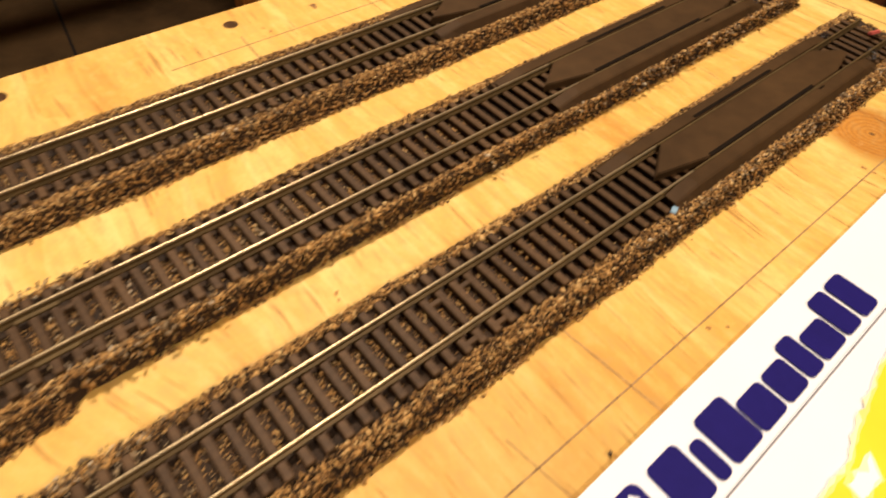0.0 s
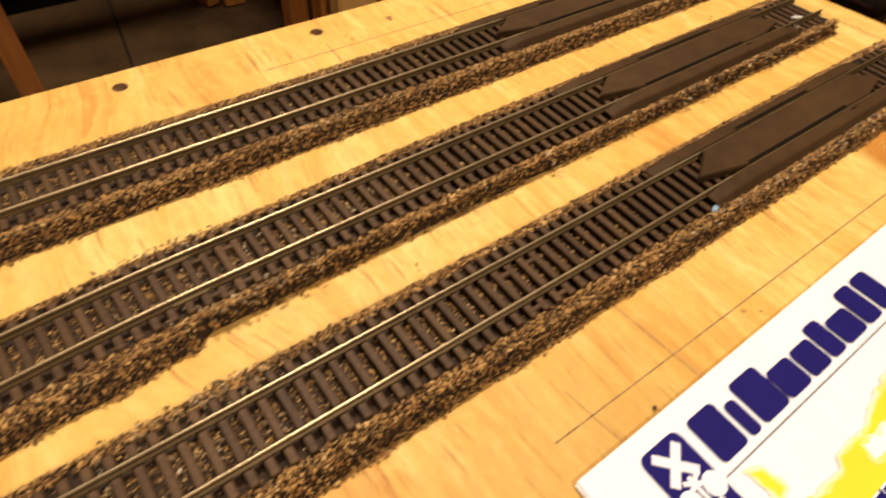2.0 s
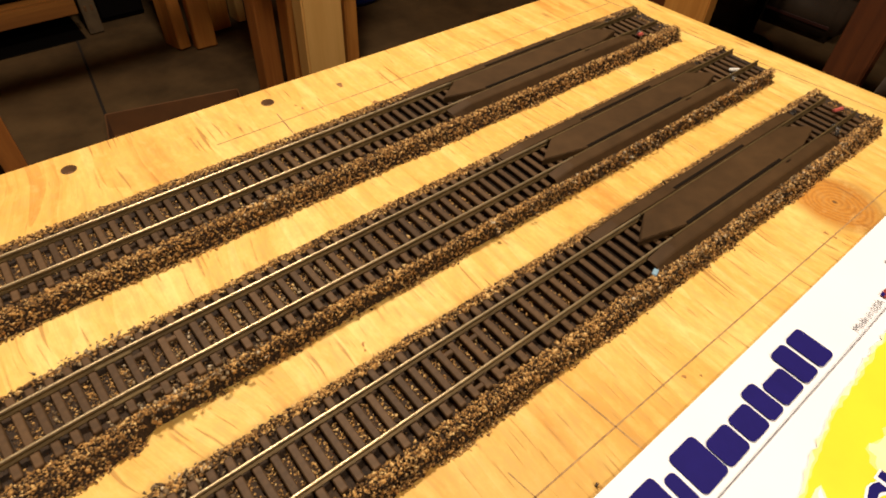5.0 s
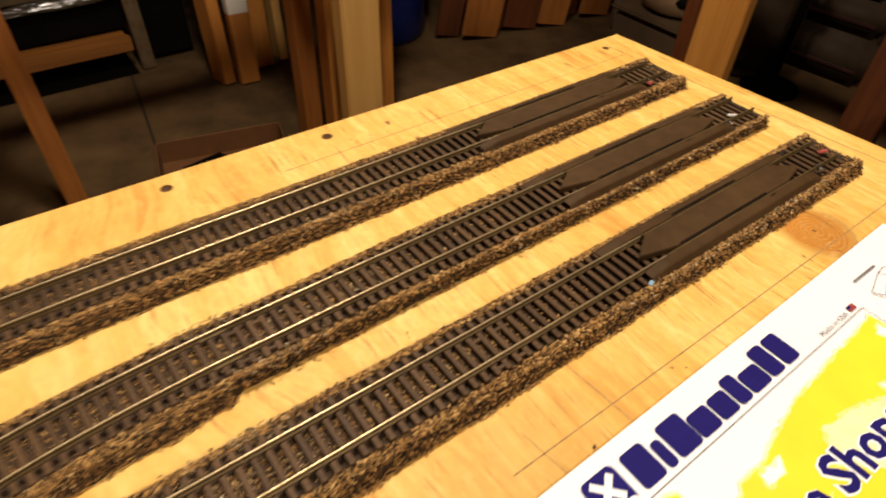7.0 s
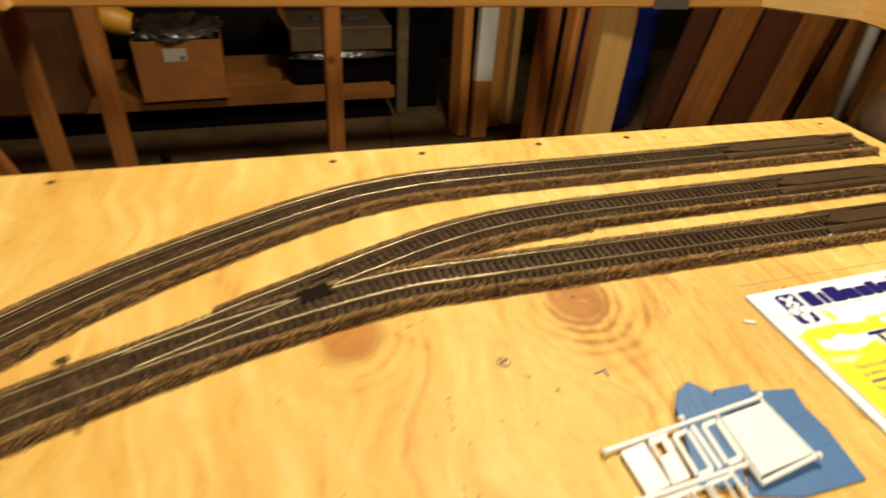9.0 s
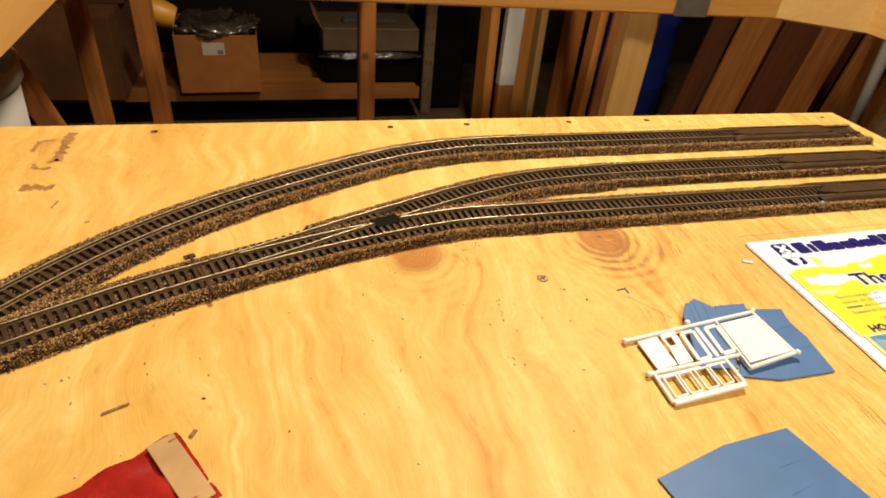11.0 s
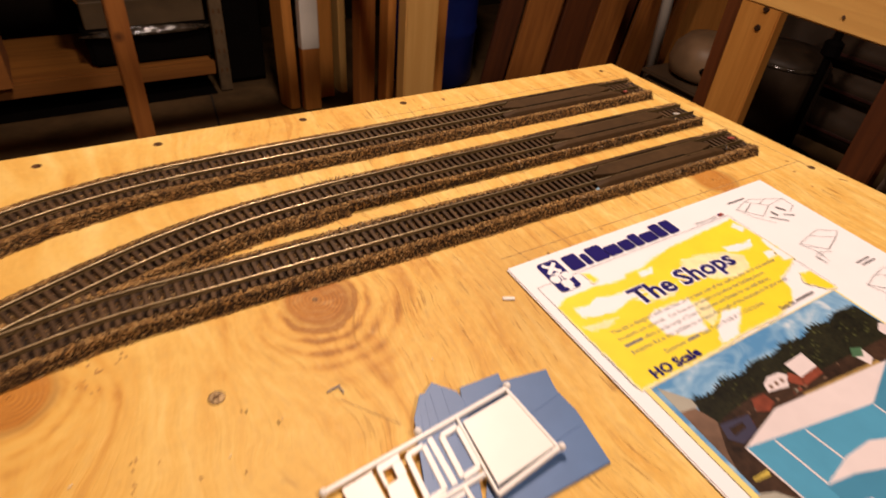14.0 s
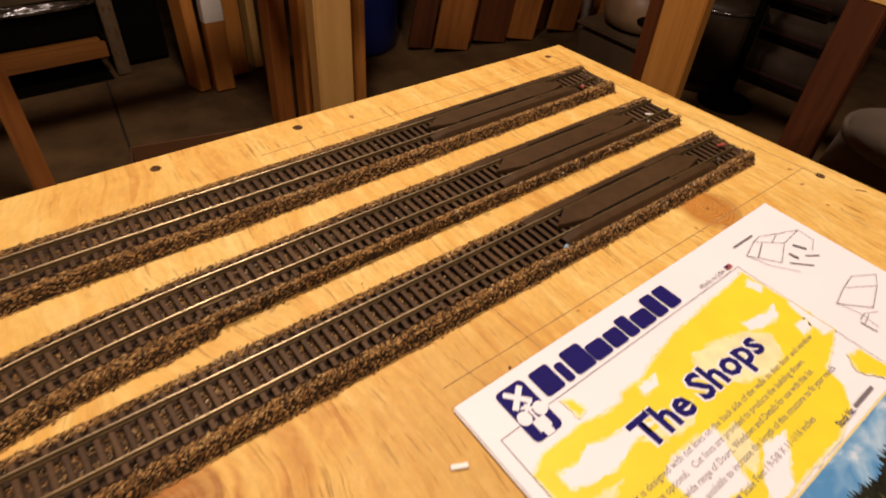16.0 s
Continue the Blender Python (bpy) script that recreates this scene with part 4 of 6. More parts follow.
washed("yellow_stroke", ph((43, 28.3), (46.9, 30), (47.5, 36.4), (44.2, 37.3)), 0.0005, 3, YELLOW_INK, 0.00004, ((0.0007, THIN_YELLOW, 1), (0.0015, FAINT_YELLOW, 2)), art)
WHITE_GAPS = [((160.5, 51.6), (170.5, 54), (180.4, 55.5), (189, 54), (180, 60.5), (166.4, 59.7), (159.4, 56.6)), ((189, 37), (195, 34.5), (197, 42), (191.5, 44.5)), ((79.7, 44), (92.6, 43.8), (88, 48.6), (78.6, 48)), ((15, 52), (26, 53.5), (35, 50), (45, 53.5), (58, 55), (70, 60.5), (52, 61), (38, 64.5), (25, 63), (14.4, 58.8)), ((52, 80), (62, 76), (90, 79), (84, 92), (78.5, 104), (62, 101), (51.7, 94)), ((100.6, 98), (116, 100), (104, 108), (92, 116), (76, 116.5), (86.5, 106)), ((184, 70), (193, 71), (189, 76), (181, 76)), ((196, 60), (198.3, 58), (198.3, 84), (190, 82))]
for i, gap in enumerate(WHITE_GAPS):
    washed("white_gap", ph(*gap), 0.0006, 20 + i, PAPER, 0.000090, ((0.0006, FAINT_YELLOW, 1), (0.0013, THIN_YELLOW, 2)), art)
for i, gap in enumerate((((118, 48), (137, 50), (156, 56), (166, 66), (158, 76), (142, 79), (124, 73), (108, 60)), ((86, 82), (100, 84), (96, 98), (84, 103)), ((9, 66), (22, 69), (36, 69.5), (24, 73), (11, 71)), ((56, 62), (78, 66), (96, 64), (84, 72), (62, 68)))):
    washed("washed_patch", ph(*gap), 0.0007, 40 + i, PALE_YELLOW, 0.000065, ((0.0009, THIN_YELLOW, 1),), art)


def words(text, u, w, size, mat, name="lettering", bold=0.0, label="", width=None, parent=None, z=0.00018):
    """Lettering on the sheet with the built-in font; w is its base line."""
    cu = bpy.data.curves.new(name, "FONT")
    cu.body, cu.size, cu.offset, cu.resolution_u = text, size, bold, 2
    tmp = new(name, cu)
    bpy.context.view_layer.update()
    me = bpy.data.meshes.new_from_object(tmp.evaluated_get(bpy.context.evaluated_depsgraph_get()))
    bpy.data.objects.remove(tmp)
    xs = [q.co.x for q in me.vertices]
    k = width / (max(xs) - min(xs)) if width else 1.0
    me.transform(Matrix.Translation((u + SKEW * w, -w, PZ + z)) @ Matrix.Diagonal((k, 1, 1, 1)))
    me.materials.clear()
    me.materials.append(mat)
    ob = new(name, me)
    ob.parent = parent or sheet
    return tagged(ob, label)


words("The Shops", 0.0580, 0.0685, 0.0205, INK, "title", 0.00062, "bold navy title lettering", 0.0990)
words("The Shops", 0.0572, 0.0685, 0.0205, PAPER, "title_outline", 0.00125, "white outline round the title", 0.1006, z=0.00014)
words("HO Scale", 0.0215, 0.1165, 0.0092, INK, "subtitle", 0.00045, "small bold lettering", 0.040)
words("Made in USA", 0.166, 0.0232, 0.0038, GREY_INK, "small_print", 0, "", 0.024)
words("This kit is designed with cut lines on the back side of the walls so that door and window", 0.0230, 0.0800, 0.0046, GREY_INK, "small_print", 0, "", 0.162)
words("locations are optional.   Cut lines are provided to produce the building shown.", 0.0230, 0.0858, 0.0046, GREY_INK, "small_print", 0, "", 0.142)
printed("text_bar", rect(0.0230, 0.0891, 0.0378, 0.0913), GREY_INK, 0.0001)
words("offers a wide range of Doors, Windows and Details for use with this kit.", 0.0390, 0.0916, 0.0046, GREY_INK, "small_print", 0, "", 0.124)
words("Extension Kit is also available to increase the length of this structure to fit your needs.", 0.0230, 0.0974, 0.0046, GREY_INK, "small_print", 0, "", 0.152)
words("Dimensions:", 0.0420, 0.1060, 0.0046, GREY_INK, "small_print", 0, "", 0.018)
words("Scale Feet / 9-5/8 X 11-1/16 inches", 0.0740, 0.1060, 0.0046, GREY_INK, "small_print", 0, "", 0.062)
printed("text_bar", rect(0.0620, 0.1036, 0.0725, 0.1056), GREY_INK, 0.0001)
words("Stock No.", 0.1420, 0.1155, 0.0050, INK, "small_print", 0.0001, "", 0.016)
printed("text_bar", rect(0.1600, 0.1130, 0.1790, 0.1148), GREY_INK, 0.0001)
# little printed flag
printed("flag_print", rect(0.1930, 0.0200, 0.1985, 0.0230), plain("red_ink", (0.30, 0.05, 0.045), 0.5), 0.0001)
printed("flag_corner", rect(0.1930, 0.0200, 0.1954, 0.0215), INK, 0.0002)

# the colour photograph of the finished model
PH0, PH1, PV0, PV1 = 0.0135, 0.1945, 0.1200, 0.2475
printed("photo_border", rect(0.0098, 0.1192, 0.1960, 0.2500), plain("pale_yellow_ink", (0.80, 0.66, 0.22), 0.5, 0, 0.06, 120), 0.00005)
printed("yellow_band", rect(0.0098, 0.2500, 0.1960, 0.2640), YELLOW_INK, 0.00006)
for k in range(4):
    printed("text_bar", rect(0.030 + 0.036 * k, 0.2555, 0.060 + 0.036 * k, 0.2572), GREY_INK, 0.0001)
photo = empty_part("photograph", sheet, "colour photograph of a blue model workshop by a forest")


def sky_print():
    m, nt, b = material("photo_sky_print")
    n = noise_tex(nt, coords(nt, (1, 1.6, 1), (0, 0, 0.6)), 38, 4, 0.55, 0.8)
    nt.links.new(ramp(nt, n, [(0.40, (0.07, 0.26, 0.50)), (0.56, (0.22, 0.43, 0.62)), (0.72, (0.62, 0.72, 0.78))]), b.inputs["Base Color"])
    b.inputs["Roughness"].default_value = 0.35
    return m


FOREST = plain("photo_forest_print", (0.012, 0.012, 0.005), 0.55, 0, 0.6, 420, spec=0.2)
P_BLUE = plain("photo_wall_print", (0.055, 0.30, 0.47), 0.35, 0, 0.05, 90)
P_BLUE2 = plain("photo_shaded_wall_print", (0.040, 0.23, 0.37), 0.35, 0, 0.05, 90)
P_ROOF = plain("photo_roof_print", (0.70, 0.63, 0.63), 0.35, 0, 0.04, 90)
P_GROUND = plain("photo_ground_print", (0.36, 0.35, 0.29), 0.4, 0, 0.08, 90)
P_DARK = plain("photo_dark_print", (0.036, 0.018, 0.010), 0.5, 0, 0.5, 300, spec=0.25)
P_BROWN = plain("photo_brown_print", (0.17, 0.10, 0.065), 0.4, 0, 0.3, 120)
P_RED = plain("photo_red_print", (0.22, 0.050, 0.026), 0.4, 0, 0.3, 200)
printed("photo_sky", rect(PH0, PV0, PH1, PV1), sky_print(), 0.0001, photo)


r2 = random.Random(8)
# uneven tree tops, each crown a few steps wide
ridge = [(24, 141)]
a = 25.0
while a < 189:
    base, tall, wide = 138.5 - 3.0 * (a - 25) / 165 + 1.2 * math.sin(a * 0.21), r2.uniform(1.6, 4.6), r2.uniform(1.4, 3.0)
    ridge += [(a - wide * 0.5, base), (a - wide * 0.34, base - 0.42 * tall), (a - wide * 0.2, base - 0.5 * tall), (a - 0.1 * wide, base - 0.92 * tall), (a + 0.08 * wide, base - tall), (a + 0.24 * wide, base - 0.6 * tall), (a + 0.42 * wide, base - 0.34 * tall)]
    a += wide * r2.uniform(0.85, 1.25)
ridge += [(191, 175), (14, 168)]
printed("photo_forest", ph(*ridge), FOREST, 0.00014, photo)
P_LEAF = plain("photo_tree_light_print", (0.045, 0.050, 0.016), 0.5, 0, 0.5, 300, spec=0.2)
for i in range(46):
    a, c = r2.uniform(32, 188), r2.uniform(137, 156)
    w, h = r2.uniform(1.0, 2.6), r2.uniform(1.2, 3.4)
    printed("photo_tree", ph((a, c - h), (a + 0.3 * w, c - 0.5 * h), (a + 0.5 * w, c), (a, c + 0.3), (a - 0.5 * w, c), (a - 0.25 * w, c - 0.45 * h)), P_LEAF, 0.000145 + 0.000003 * i / 46, photo)
printed("photo_yard", ph((12, 160), (30, 153), (60, 151), (100, 158), (191, 163), (191, 247), (7.2, 247)), P_DARK, 0.00016, photo)
printed("photo_barn", ph((13, 138), (22, 140.5), (26, 153), (15, 168), (11, 177)), P_BROWN, 0.00018, photo)
printed("photo_barn_roof", ph((14, 121.5), (25, 136), (24.3, 141.5), (12.8, 139.5)), P_GROUND, 0.00019, photo)
printed("photo_hedge", ph((87, 164), (153, 170.5), (153.2, 174.5), (86, 167.5)), plain("photo_hedge_print", (0.34, 0.22, 0.07), 0.4, 0, 0.4, 150), 0.00017, photo)
printed("photo_ground", ph((8.5, 190), (18, 193.9), (26.5, 205), (45, 216), (80, 238), (120, 246.8), (7.2, 246.8)), P_GROUND, 0.00019, photo)
printed("photo_strip", ph((14, 183.8), (25, 184.4), (24, 187), (13.6, 185.6)), plain("photo_dry_grass_print", (0.45, 0.34, 0.06), 0.4, 0, 0.3, 150), 0.00021, photo)
printed("photo_wall", ph((25.2, 171), (116.9, 187.8), (116.4, 222), (43.4, 212.4), (26.5, 207)), P_BLUE, 0.00022, photo)
printed("photo_gable", ph((116.9, 187.8), (158.2, 173.6), (191, 176), (191, 246.5), (122, 246.5), (86, 236), (116.4, 219.8)), P_BLUE2, 0.00023, photo)
printed("photo_roof", ph((25.2, 171), (62.4, 162.7), (158.2, 173.6), (116.9, 187.8)), P_ROOF, 0.00025, photo)
printed("photo_annex", ph((43.6, 204.4), (63.5, 207.8), (84.4, 215.2), (86, 240), (72.9, 240.9), (44.1, 229.4)), P_BLUE2, 0.00027, photo)
printed("photo_annex_side", ph((84.4, 215.2), (110.5, 208.7), (116.4, 221), (112, 246), (86, 240)), P_BLUE, 0.00027, photo)
printed("photo_annex_roof", ph((43.6, 204.4), (68.7, 199.9), (89.7, 200.3), (110.5, 208.7), (84.4, 215.2), (63.5, 207.8)), P_ROOF, 0.00029, photo)
for a0, b0, a1, b1 in ((43.1, 175.4, 44.6, 204.4), (64.1, 179.8, 65.7, 199.8), (115.9, 188.8, 116.3, 219.8), (85.0, 216.0, 86.0, 238.0), (25.2, 171.0, 26.5, 207.0)):
    printed("photo_trim", ph((a0, b0), (a0 + 1.2, b0), (a1 + 1.2, b1), (a1, b1)), P_ROOF, 0.00031, photo)
printed("photo_window", ph((51.3, 217.5), (58.3, 219.7), (58.1, 227.7), (50.2, 225.5)), P_ROOF, 0.00032, photo)
for k in (0, 1):
    printed("photo_pane", ph((52.0 + 3.2 * k, 219.0 + k), (54.2 + 3.2 * k, 219.7 + k), (53.8 + 3.2 * k, 225.4 + k), (51.5 + 3.2 * k, 224.6 + k)), P_DARK, 0.00034, photo)
printed("photo_door", ph((72.2, 224.9), (78.2, 227), (75.2, 241), (69.9, 238.9)), P_ROOF, 0.00032, photo)
printed("photo_pane", ph((73.4, 227.2), (76.4, 228.2), (75.4, 232.6), (72.6, 231.6)), P_DARK, 0.00034, photo)
for a, c in ((127.5, 195), (146, 187), (128, 214), (147, 206), (164, 181), (166, 199)):
    printed("photo_window", ph((a, c), (a + 14, c - 3), (a + 13.5, c + 11), (a - 0.5, c + 15)), P_ROOF, 0.00032, photo)
    printed("photo_pane", ph((a + 5, c + 2.6), (a + 12.6, c + 0.6), (a + 12.2, c + 9.6), (a + 4.8, c + 12.0)), P_DARK, 0.00034, photo)
printed("photo_truck", ph((19.3, 218.9), (28.3, 216.1), (39.4, 212.6), (42.4, 216.4), (34, 221), (24, 224)), P_BROWN, 0.00032, photo)
printed("photo_truck_side", ph((24, 224), (34, 221), (42.4, 216.6), (42.6, 222.4), (28.1, 227.1), (20, 228.2), (17.2, 223.9), (19.3, 222.4)), P_ROOF, 0.00033, photo)
printed("photo_truck_cab", ph((22, 219.4), (27.5, 217.6), (29.5, 220.2), (24, 222.2)), P_DARK, 0.00034, photo)
printed("photo_truck_cab", ph((35, 217.6), (40, 215.6), (40.8, 219.2), (36, 221.4)), P_RED, 0.00034, photo)
for a, c in ((21.5, 226.6), (33.5, 224.6)):
    printed("photo_truck_wheel", ph(*disc(a, c, 1.7)), P_DARK, 0.00036, photo)
printed("photo_house", ph((69, 153.8), (71.7, 148.9), (78, 146.5), (87.7, 147.6), (91, 151.3), (83.5, 157.1)), P_ROOF, 0.00022, photo)
printed("photo_shed_front", ph((86, 154), (93, 150.3), (97, 156), (92.4, 161.3)), P_RED, 0.00022, photo)
printed("photo_shed_roof", ph((96.7, 145.4), (114.7, 144.7), (113.5, 155.5), (96.5, 156.4)), P_ROOF, 0.00024, photo)
printed("photo_shed_wall", ph((96.5, 156.6), (113.5, 155.7), (112, 160.5), (93.5, 161.5)), P_RED, 0.00024, photo)
printed("photo_car", ph((51, 159), (55.6, 152.6), (65.6, 153.4), (66, 160), (58, 162.5)), P_RED, 0.00023, photo)
printed("photo_crate", ph((22, 163), (25.5, 155), (45.5, 158), (41, 167.3), (27.3, 169.1)), plain("photo_crate_print", (0.030, 0.028, 0.060), 0.5), 0.00023, photo)
printed("photo_crate_lid", ph((28, 159), (38, 159.6), (37, 163), (27, 163.6)), P_DARK, 0.00024, photo)
for i in range(40):
    a, c = r2.uniform(20, 150), r2.uniform(154, 160)
    c += max(0.0, (60 - a) * 0.12) + 0.03 * a
    w, h = r2.uniform(0.8, 2.8), r2.uniform(0.5, 1.6)
    printed("photo_clutter", ph((a, c), (a + w, c - 0.3), (a + w + 0.3, c + h), (a + 0.2, c + h + 0.2)), r2.choice((P_BROWN, P_GROUND, P_DARK, P_DARK, P_RED, P_BROWN)), 0.000215 + 0.000002 * i / 40, photo)
for k in range(3):
    printed("photo_house_window", ph((73 + 5 * k, 151.0), (75.4 + 5 * k, 150.8), (75.2 + 5 * k, 153.4), (72.8 + 5 * k, 153.6)), P_BROWN, 0.00024, photo)
printed("photo_hut", ph((142.4, 161), (153.5, 160), (152.3, 168.5), (145.2, 171.3)), P_ROOF, 0.00023, photo)
printed("photo_hut_roof", ph((141, 162), (147, 157), (154.5, 160), (148, 165)), plain("photo_green_print", (0.05, 0.14, 0.07), 0.4), 0.00025, photo)
printed("photo_house", ph((180, 157), (187, 153), (191, 156), (191, 166), (181, 165)), P_ROOF, 0.00023, photo)


def stroke(pts, wd, parent, mat=None):
    """One thin printed line of a drawing."""
    for (a, b), (c, d) in zip(pts, pts[1:]):
        ln = math.hypot(c - a, d - b) or 1e-6
        nx, ny = -(d - b) / ln * wd / 2, (c - a) / ln * wd / 2
        printed("drawn_line", [(a + nx, b + ny), (c + nx, d + ny), (c - nx, d - ny), (a - nx, b - ny)], mat or GREY_INK, 0.0001, parent)


def house_sketch(paths, du=0.0, dw=0.0):
    """A line drawing of a small kit building, from strokes in millimetres on the sheet."""
    sk = empty_part("sketch", sheet, "thin line drawing of a small building")
    for wd, pts in paths:
        stroke([(0.001 * (a + du), 0.001 * (b + dw)) for a, b in pts], wd, sk)


FRONT_VIEW = [(0.0003, [(214.7, 22.6), (230.7, 17.9), (238.7, 17.1), (251.7, 22.3), (267.7, 28.6), (246.8, 30.2), (230.7, 17.9)]), (0.0004, [(214.7, 22.6), (227.8, 38.9), (246.8, 30.2)]), (0.0003, [(214.7, 22.6), (218.8, 35.7), (229.9, 49.9)]), (0.0006, [(233.7, 22.0), (219.7, 27.7)]), (0.0003, [(251.7, 22.3), (240.7, 25.1)]), (0.0003, [(267.7, 28.6), (266.8, 39.6), (255.8, 44.4)]), (0.0016, [(249.8, 34.3), (253.8, 41.4)]), (0.0016, [(239.8, 37.1), (240.8, 43.1)]), (0.0009, [(246.8, 44.2), (254.9, 49.4)]), (0.0009, [(231.8, 41.9), (242.9, 52.1)])]
SIDE_VIEW = [(0.0003, [(222.1, 75.7), (239.0, 72.1), (253.0, 70.3), (268.1, 78.6), (258.1, 83.4), (239.0, 72.1)]), (0.0003, [(222.1, 75.7), (226.1, 87.8), (224.2, 98.8)]), (0.0004, [(222.1, 75.7), (237.2, 90.0), (258.1, 83.4)]), (0.0003, [(221.2, 89.7), (228.1, 88.9), (236.2, 93.0)]), (0.0007, [(219.2, 90.7), (220.2, 99.7)]), (0.0003, [(229.2, 90.9), (220.2, 92.7)])]
house_sketch(FRONT_VIEW)
house_sketch(SIDE_VIEW)
house_sketch(SIDE_VIEW, 2.0, 52.0)
printed("text_bar", [(0.2146, 0.0129), (0.2356, 0.0133), (0.2356, 0.0145), (0.2146, 0.0141)], GREY_INK, 0.0001)
for u, w, ln in ((0.2420, 0.1090, 0.016), (0.2440, 0.1125, 0.016), (0.2420, 0.1680, 0.014)):
    printed("text_bar", rect(u, w, u + ln, w + 0.0012), GREY_INK, 0.0001)


# ---------------------------------------------------------------- plastic kit parts on the table
def bar(bm, a, b, wd, ht, z=0.0):
    """A straight runner between two places, joined into bm."""
    ln = math.hypot(b[0] - a[0], b[1] - a[1])
    block(ln, wd, ht, min(wd, ht) * 0.22, bm=bm, m=Matrix.Translation(((a[0] + b[0]) / 2, (a[1] + b[1]) / 2, z)) @ Matrix.Rotation(math.atan2(b[1] - a[1], b[0] - a[0]), 4, "Z"))
    return bm


# blue wall pieces, each a thin moulded sheet lying on another
def blue_piece(pts, z, label, grooves=(), tilt=None, thick=0.0012):
    cx, cy = sum(p[0] for p in pts) / len(pts), sum(p[1] for p in pts) / len(pts)
    area = sum(a[0] * b[1] - b[0] * a[1] for a, b in zip(pts, pts[1:] + pts[:1]))
    pts = pts if area > 0 else pts[::-1]
    ob = empty("wall_piece", pose(cx, cy, z), label, "kit part", "loose blue kit wall pieces")
    bm = flat_shape([(x - cx, y - cy) for x, y in pts], 0, thick)
    bmesh.ops.bevel(bm, geom=bm.edges[:], offset=0.0002, segments=1, affect="EDGES")
    part("panel", bm, BLUE_PLASTIC, ob)
    for a, b in grooves:
        part("rib", bar(bmesh.new(), (a[0] - cx, a[1] - cy), (b[0] - cx, b[1] - cy), 0.0006, 0.0003, thick - 0.0001), BLUE_PLASTIC, ob)
    return ob


blue_piece([(-0.318, -0.246), (-0.268, -0.234), (-0.2225, -0.2305), (-0.204, -0.296), (-0.306, -0.306)], 0.0003, "large blue plastic wall sheet lying alone on the plywood", [((-0.246, -0.253), (-0.232, -0.2515)), ((-0.251, -0.269), (-0.236, -0.266))])
blue_piece([(-0.1470, -0.1350), (-0.1500, -0.1440), (-0.1515, -0.1500), (-0.1500, -0.1650), (-0.1550, -0.1970), (-0.1980, -0.1970), (-0.2240, -0.1890), (-0.1800, -0.1300)], 0.0003, "blue plastic wall piece under a white sprue", [((-0.1510, -0.152), (-0.187, -0.158)), ((-0.154, -0.173), (-0.200, -0.178))])
blue_piece([(-0.1740, -0.1260), (-0.1985, -0.1250), (-0.2130, -0.1600), (-0.1850, -0.1640)], 0.0016, "small blue plastic wall piece with a ragged cut edge")
blue_piece([(-0.2110, -0.1160), (-0.2180, -0.1210), (-0.2205, -0.1200), (-0.2300, -0.1320), (-0.2480, -0.1800), (-0.2230, -0.1850), (-0.2010, -0.1340), (-0.2020, -0.1270)], 0.0029, "ribbed blue plastic piece with clapboard lines", [((-0.2150, -0.1215), (-0.2250, -0.160)), ((-0.2200, -0.1255), (-0.2320, -0.162)), ((-0.2255, -0.1310), (-0.2380, -0.166)), ((-0.2080, -0.1220), (-0.2180, -0.158))])

# white sprue with doors and windows still on it
sprue = empty("kit_sprue", pose(-0.2845, -0.1490, 0.0010, 0, -2.0, 6.4), "white plastic sprue holding small doors and windows", "kit sprue")


def slab(name, pts, z0, z1, label=""):
    area = sum(a[0] * b[1] - b[0] * a[1] for a, b in zip(pts, pts[1:] + pts[:1]))
    bm = flat_shape(pts if area > 0 else pts[::-1], z0, z1)
    bmesh.ops.bevel(bm, geom=bm.edges[:], offset=0.0002, segments=1, affect="EDGES")
    return part(name, bm, WHITE_PLASTIC, sprue, label)


def pane_frame(x0, x1, y0, y1, lean, wd):
    """A small window: four flat bars round an opening, its foot shifted by lean."""
    bmw = bmesh.new()
    a, b, c, d = (x0, y0), (x1, y0), (x1 + lean, y1), (x0 + lean, y1)
    for p, q in ((a, b), (b, c), (c, d), (d, a)):
        bar(bmw, p, q, wd, 0.0016, 0.0006)
    part("window_frame", bmw, WHITE_PLASTIC, sprue)


for a, b, wd in (((0.000, 0.0010), (0.1075, -0.0020), 0.0026), ((0.0640, -0.0448), (0.1055, -0.0437), 0.0026), ((0.1062, -0.0020), (0.1040, -0.0440), 0.0022), ((-0.003, -0.0290), (0.0660, -0.0335), 0.0026), ((-0.0025, -0.0530), (0.0510, -0.0550), 0.0040), ((0.0005, -0.0300), (-0.0025, -0.0530), 0.0024), ((0.0540, -0.0330), (0.0510, -0.0550), 0.0026), ((0.0735, -0.0020), (0.0645, -0.0445), 0.0016)):
    part("runner", bar(bmesh.new(), a, b, wd, 0.0026), WHITE_PLASTIC, sprue)
for px, py in ((0.0, 0.0010), (0.1080, -0.0010), (0.1060, -0.0440), (0.0530, 0.0030), (-0.003, -0.0290)):
    bmk = bmesh.new()
    bmesh.ops.create_uvsphere(bmk, u_segments=12, v_segments=8, radius=0.0022, matrix=Matrix.Translation((px, py, 0.0016)))
    part("sprue_knob", bmk, WHITE_PLASTIC, sprue, smooth=True)
slab("door_blank", [(0.0746, -0.0052), (0.1052, -0.0058), (0.1031, -0.0418), (0.0672, -0.0416)], 0.0006, 0.0022, "plain white loading door blank")
slab("door_blank", [(0.0075, -0.0022), (0.0232, -0.0022), (0.0200, -0.0280), (0.0050, -0.0280)], 0.0006, 0.0020)
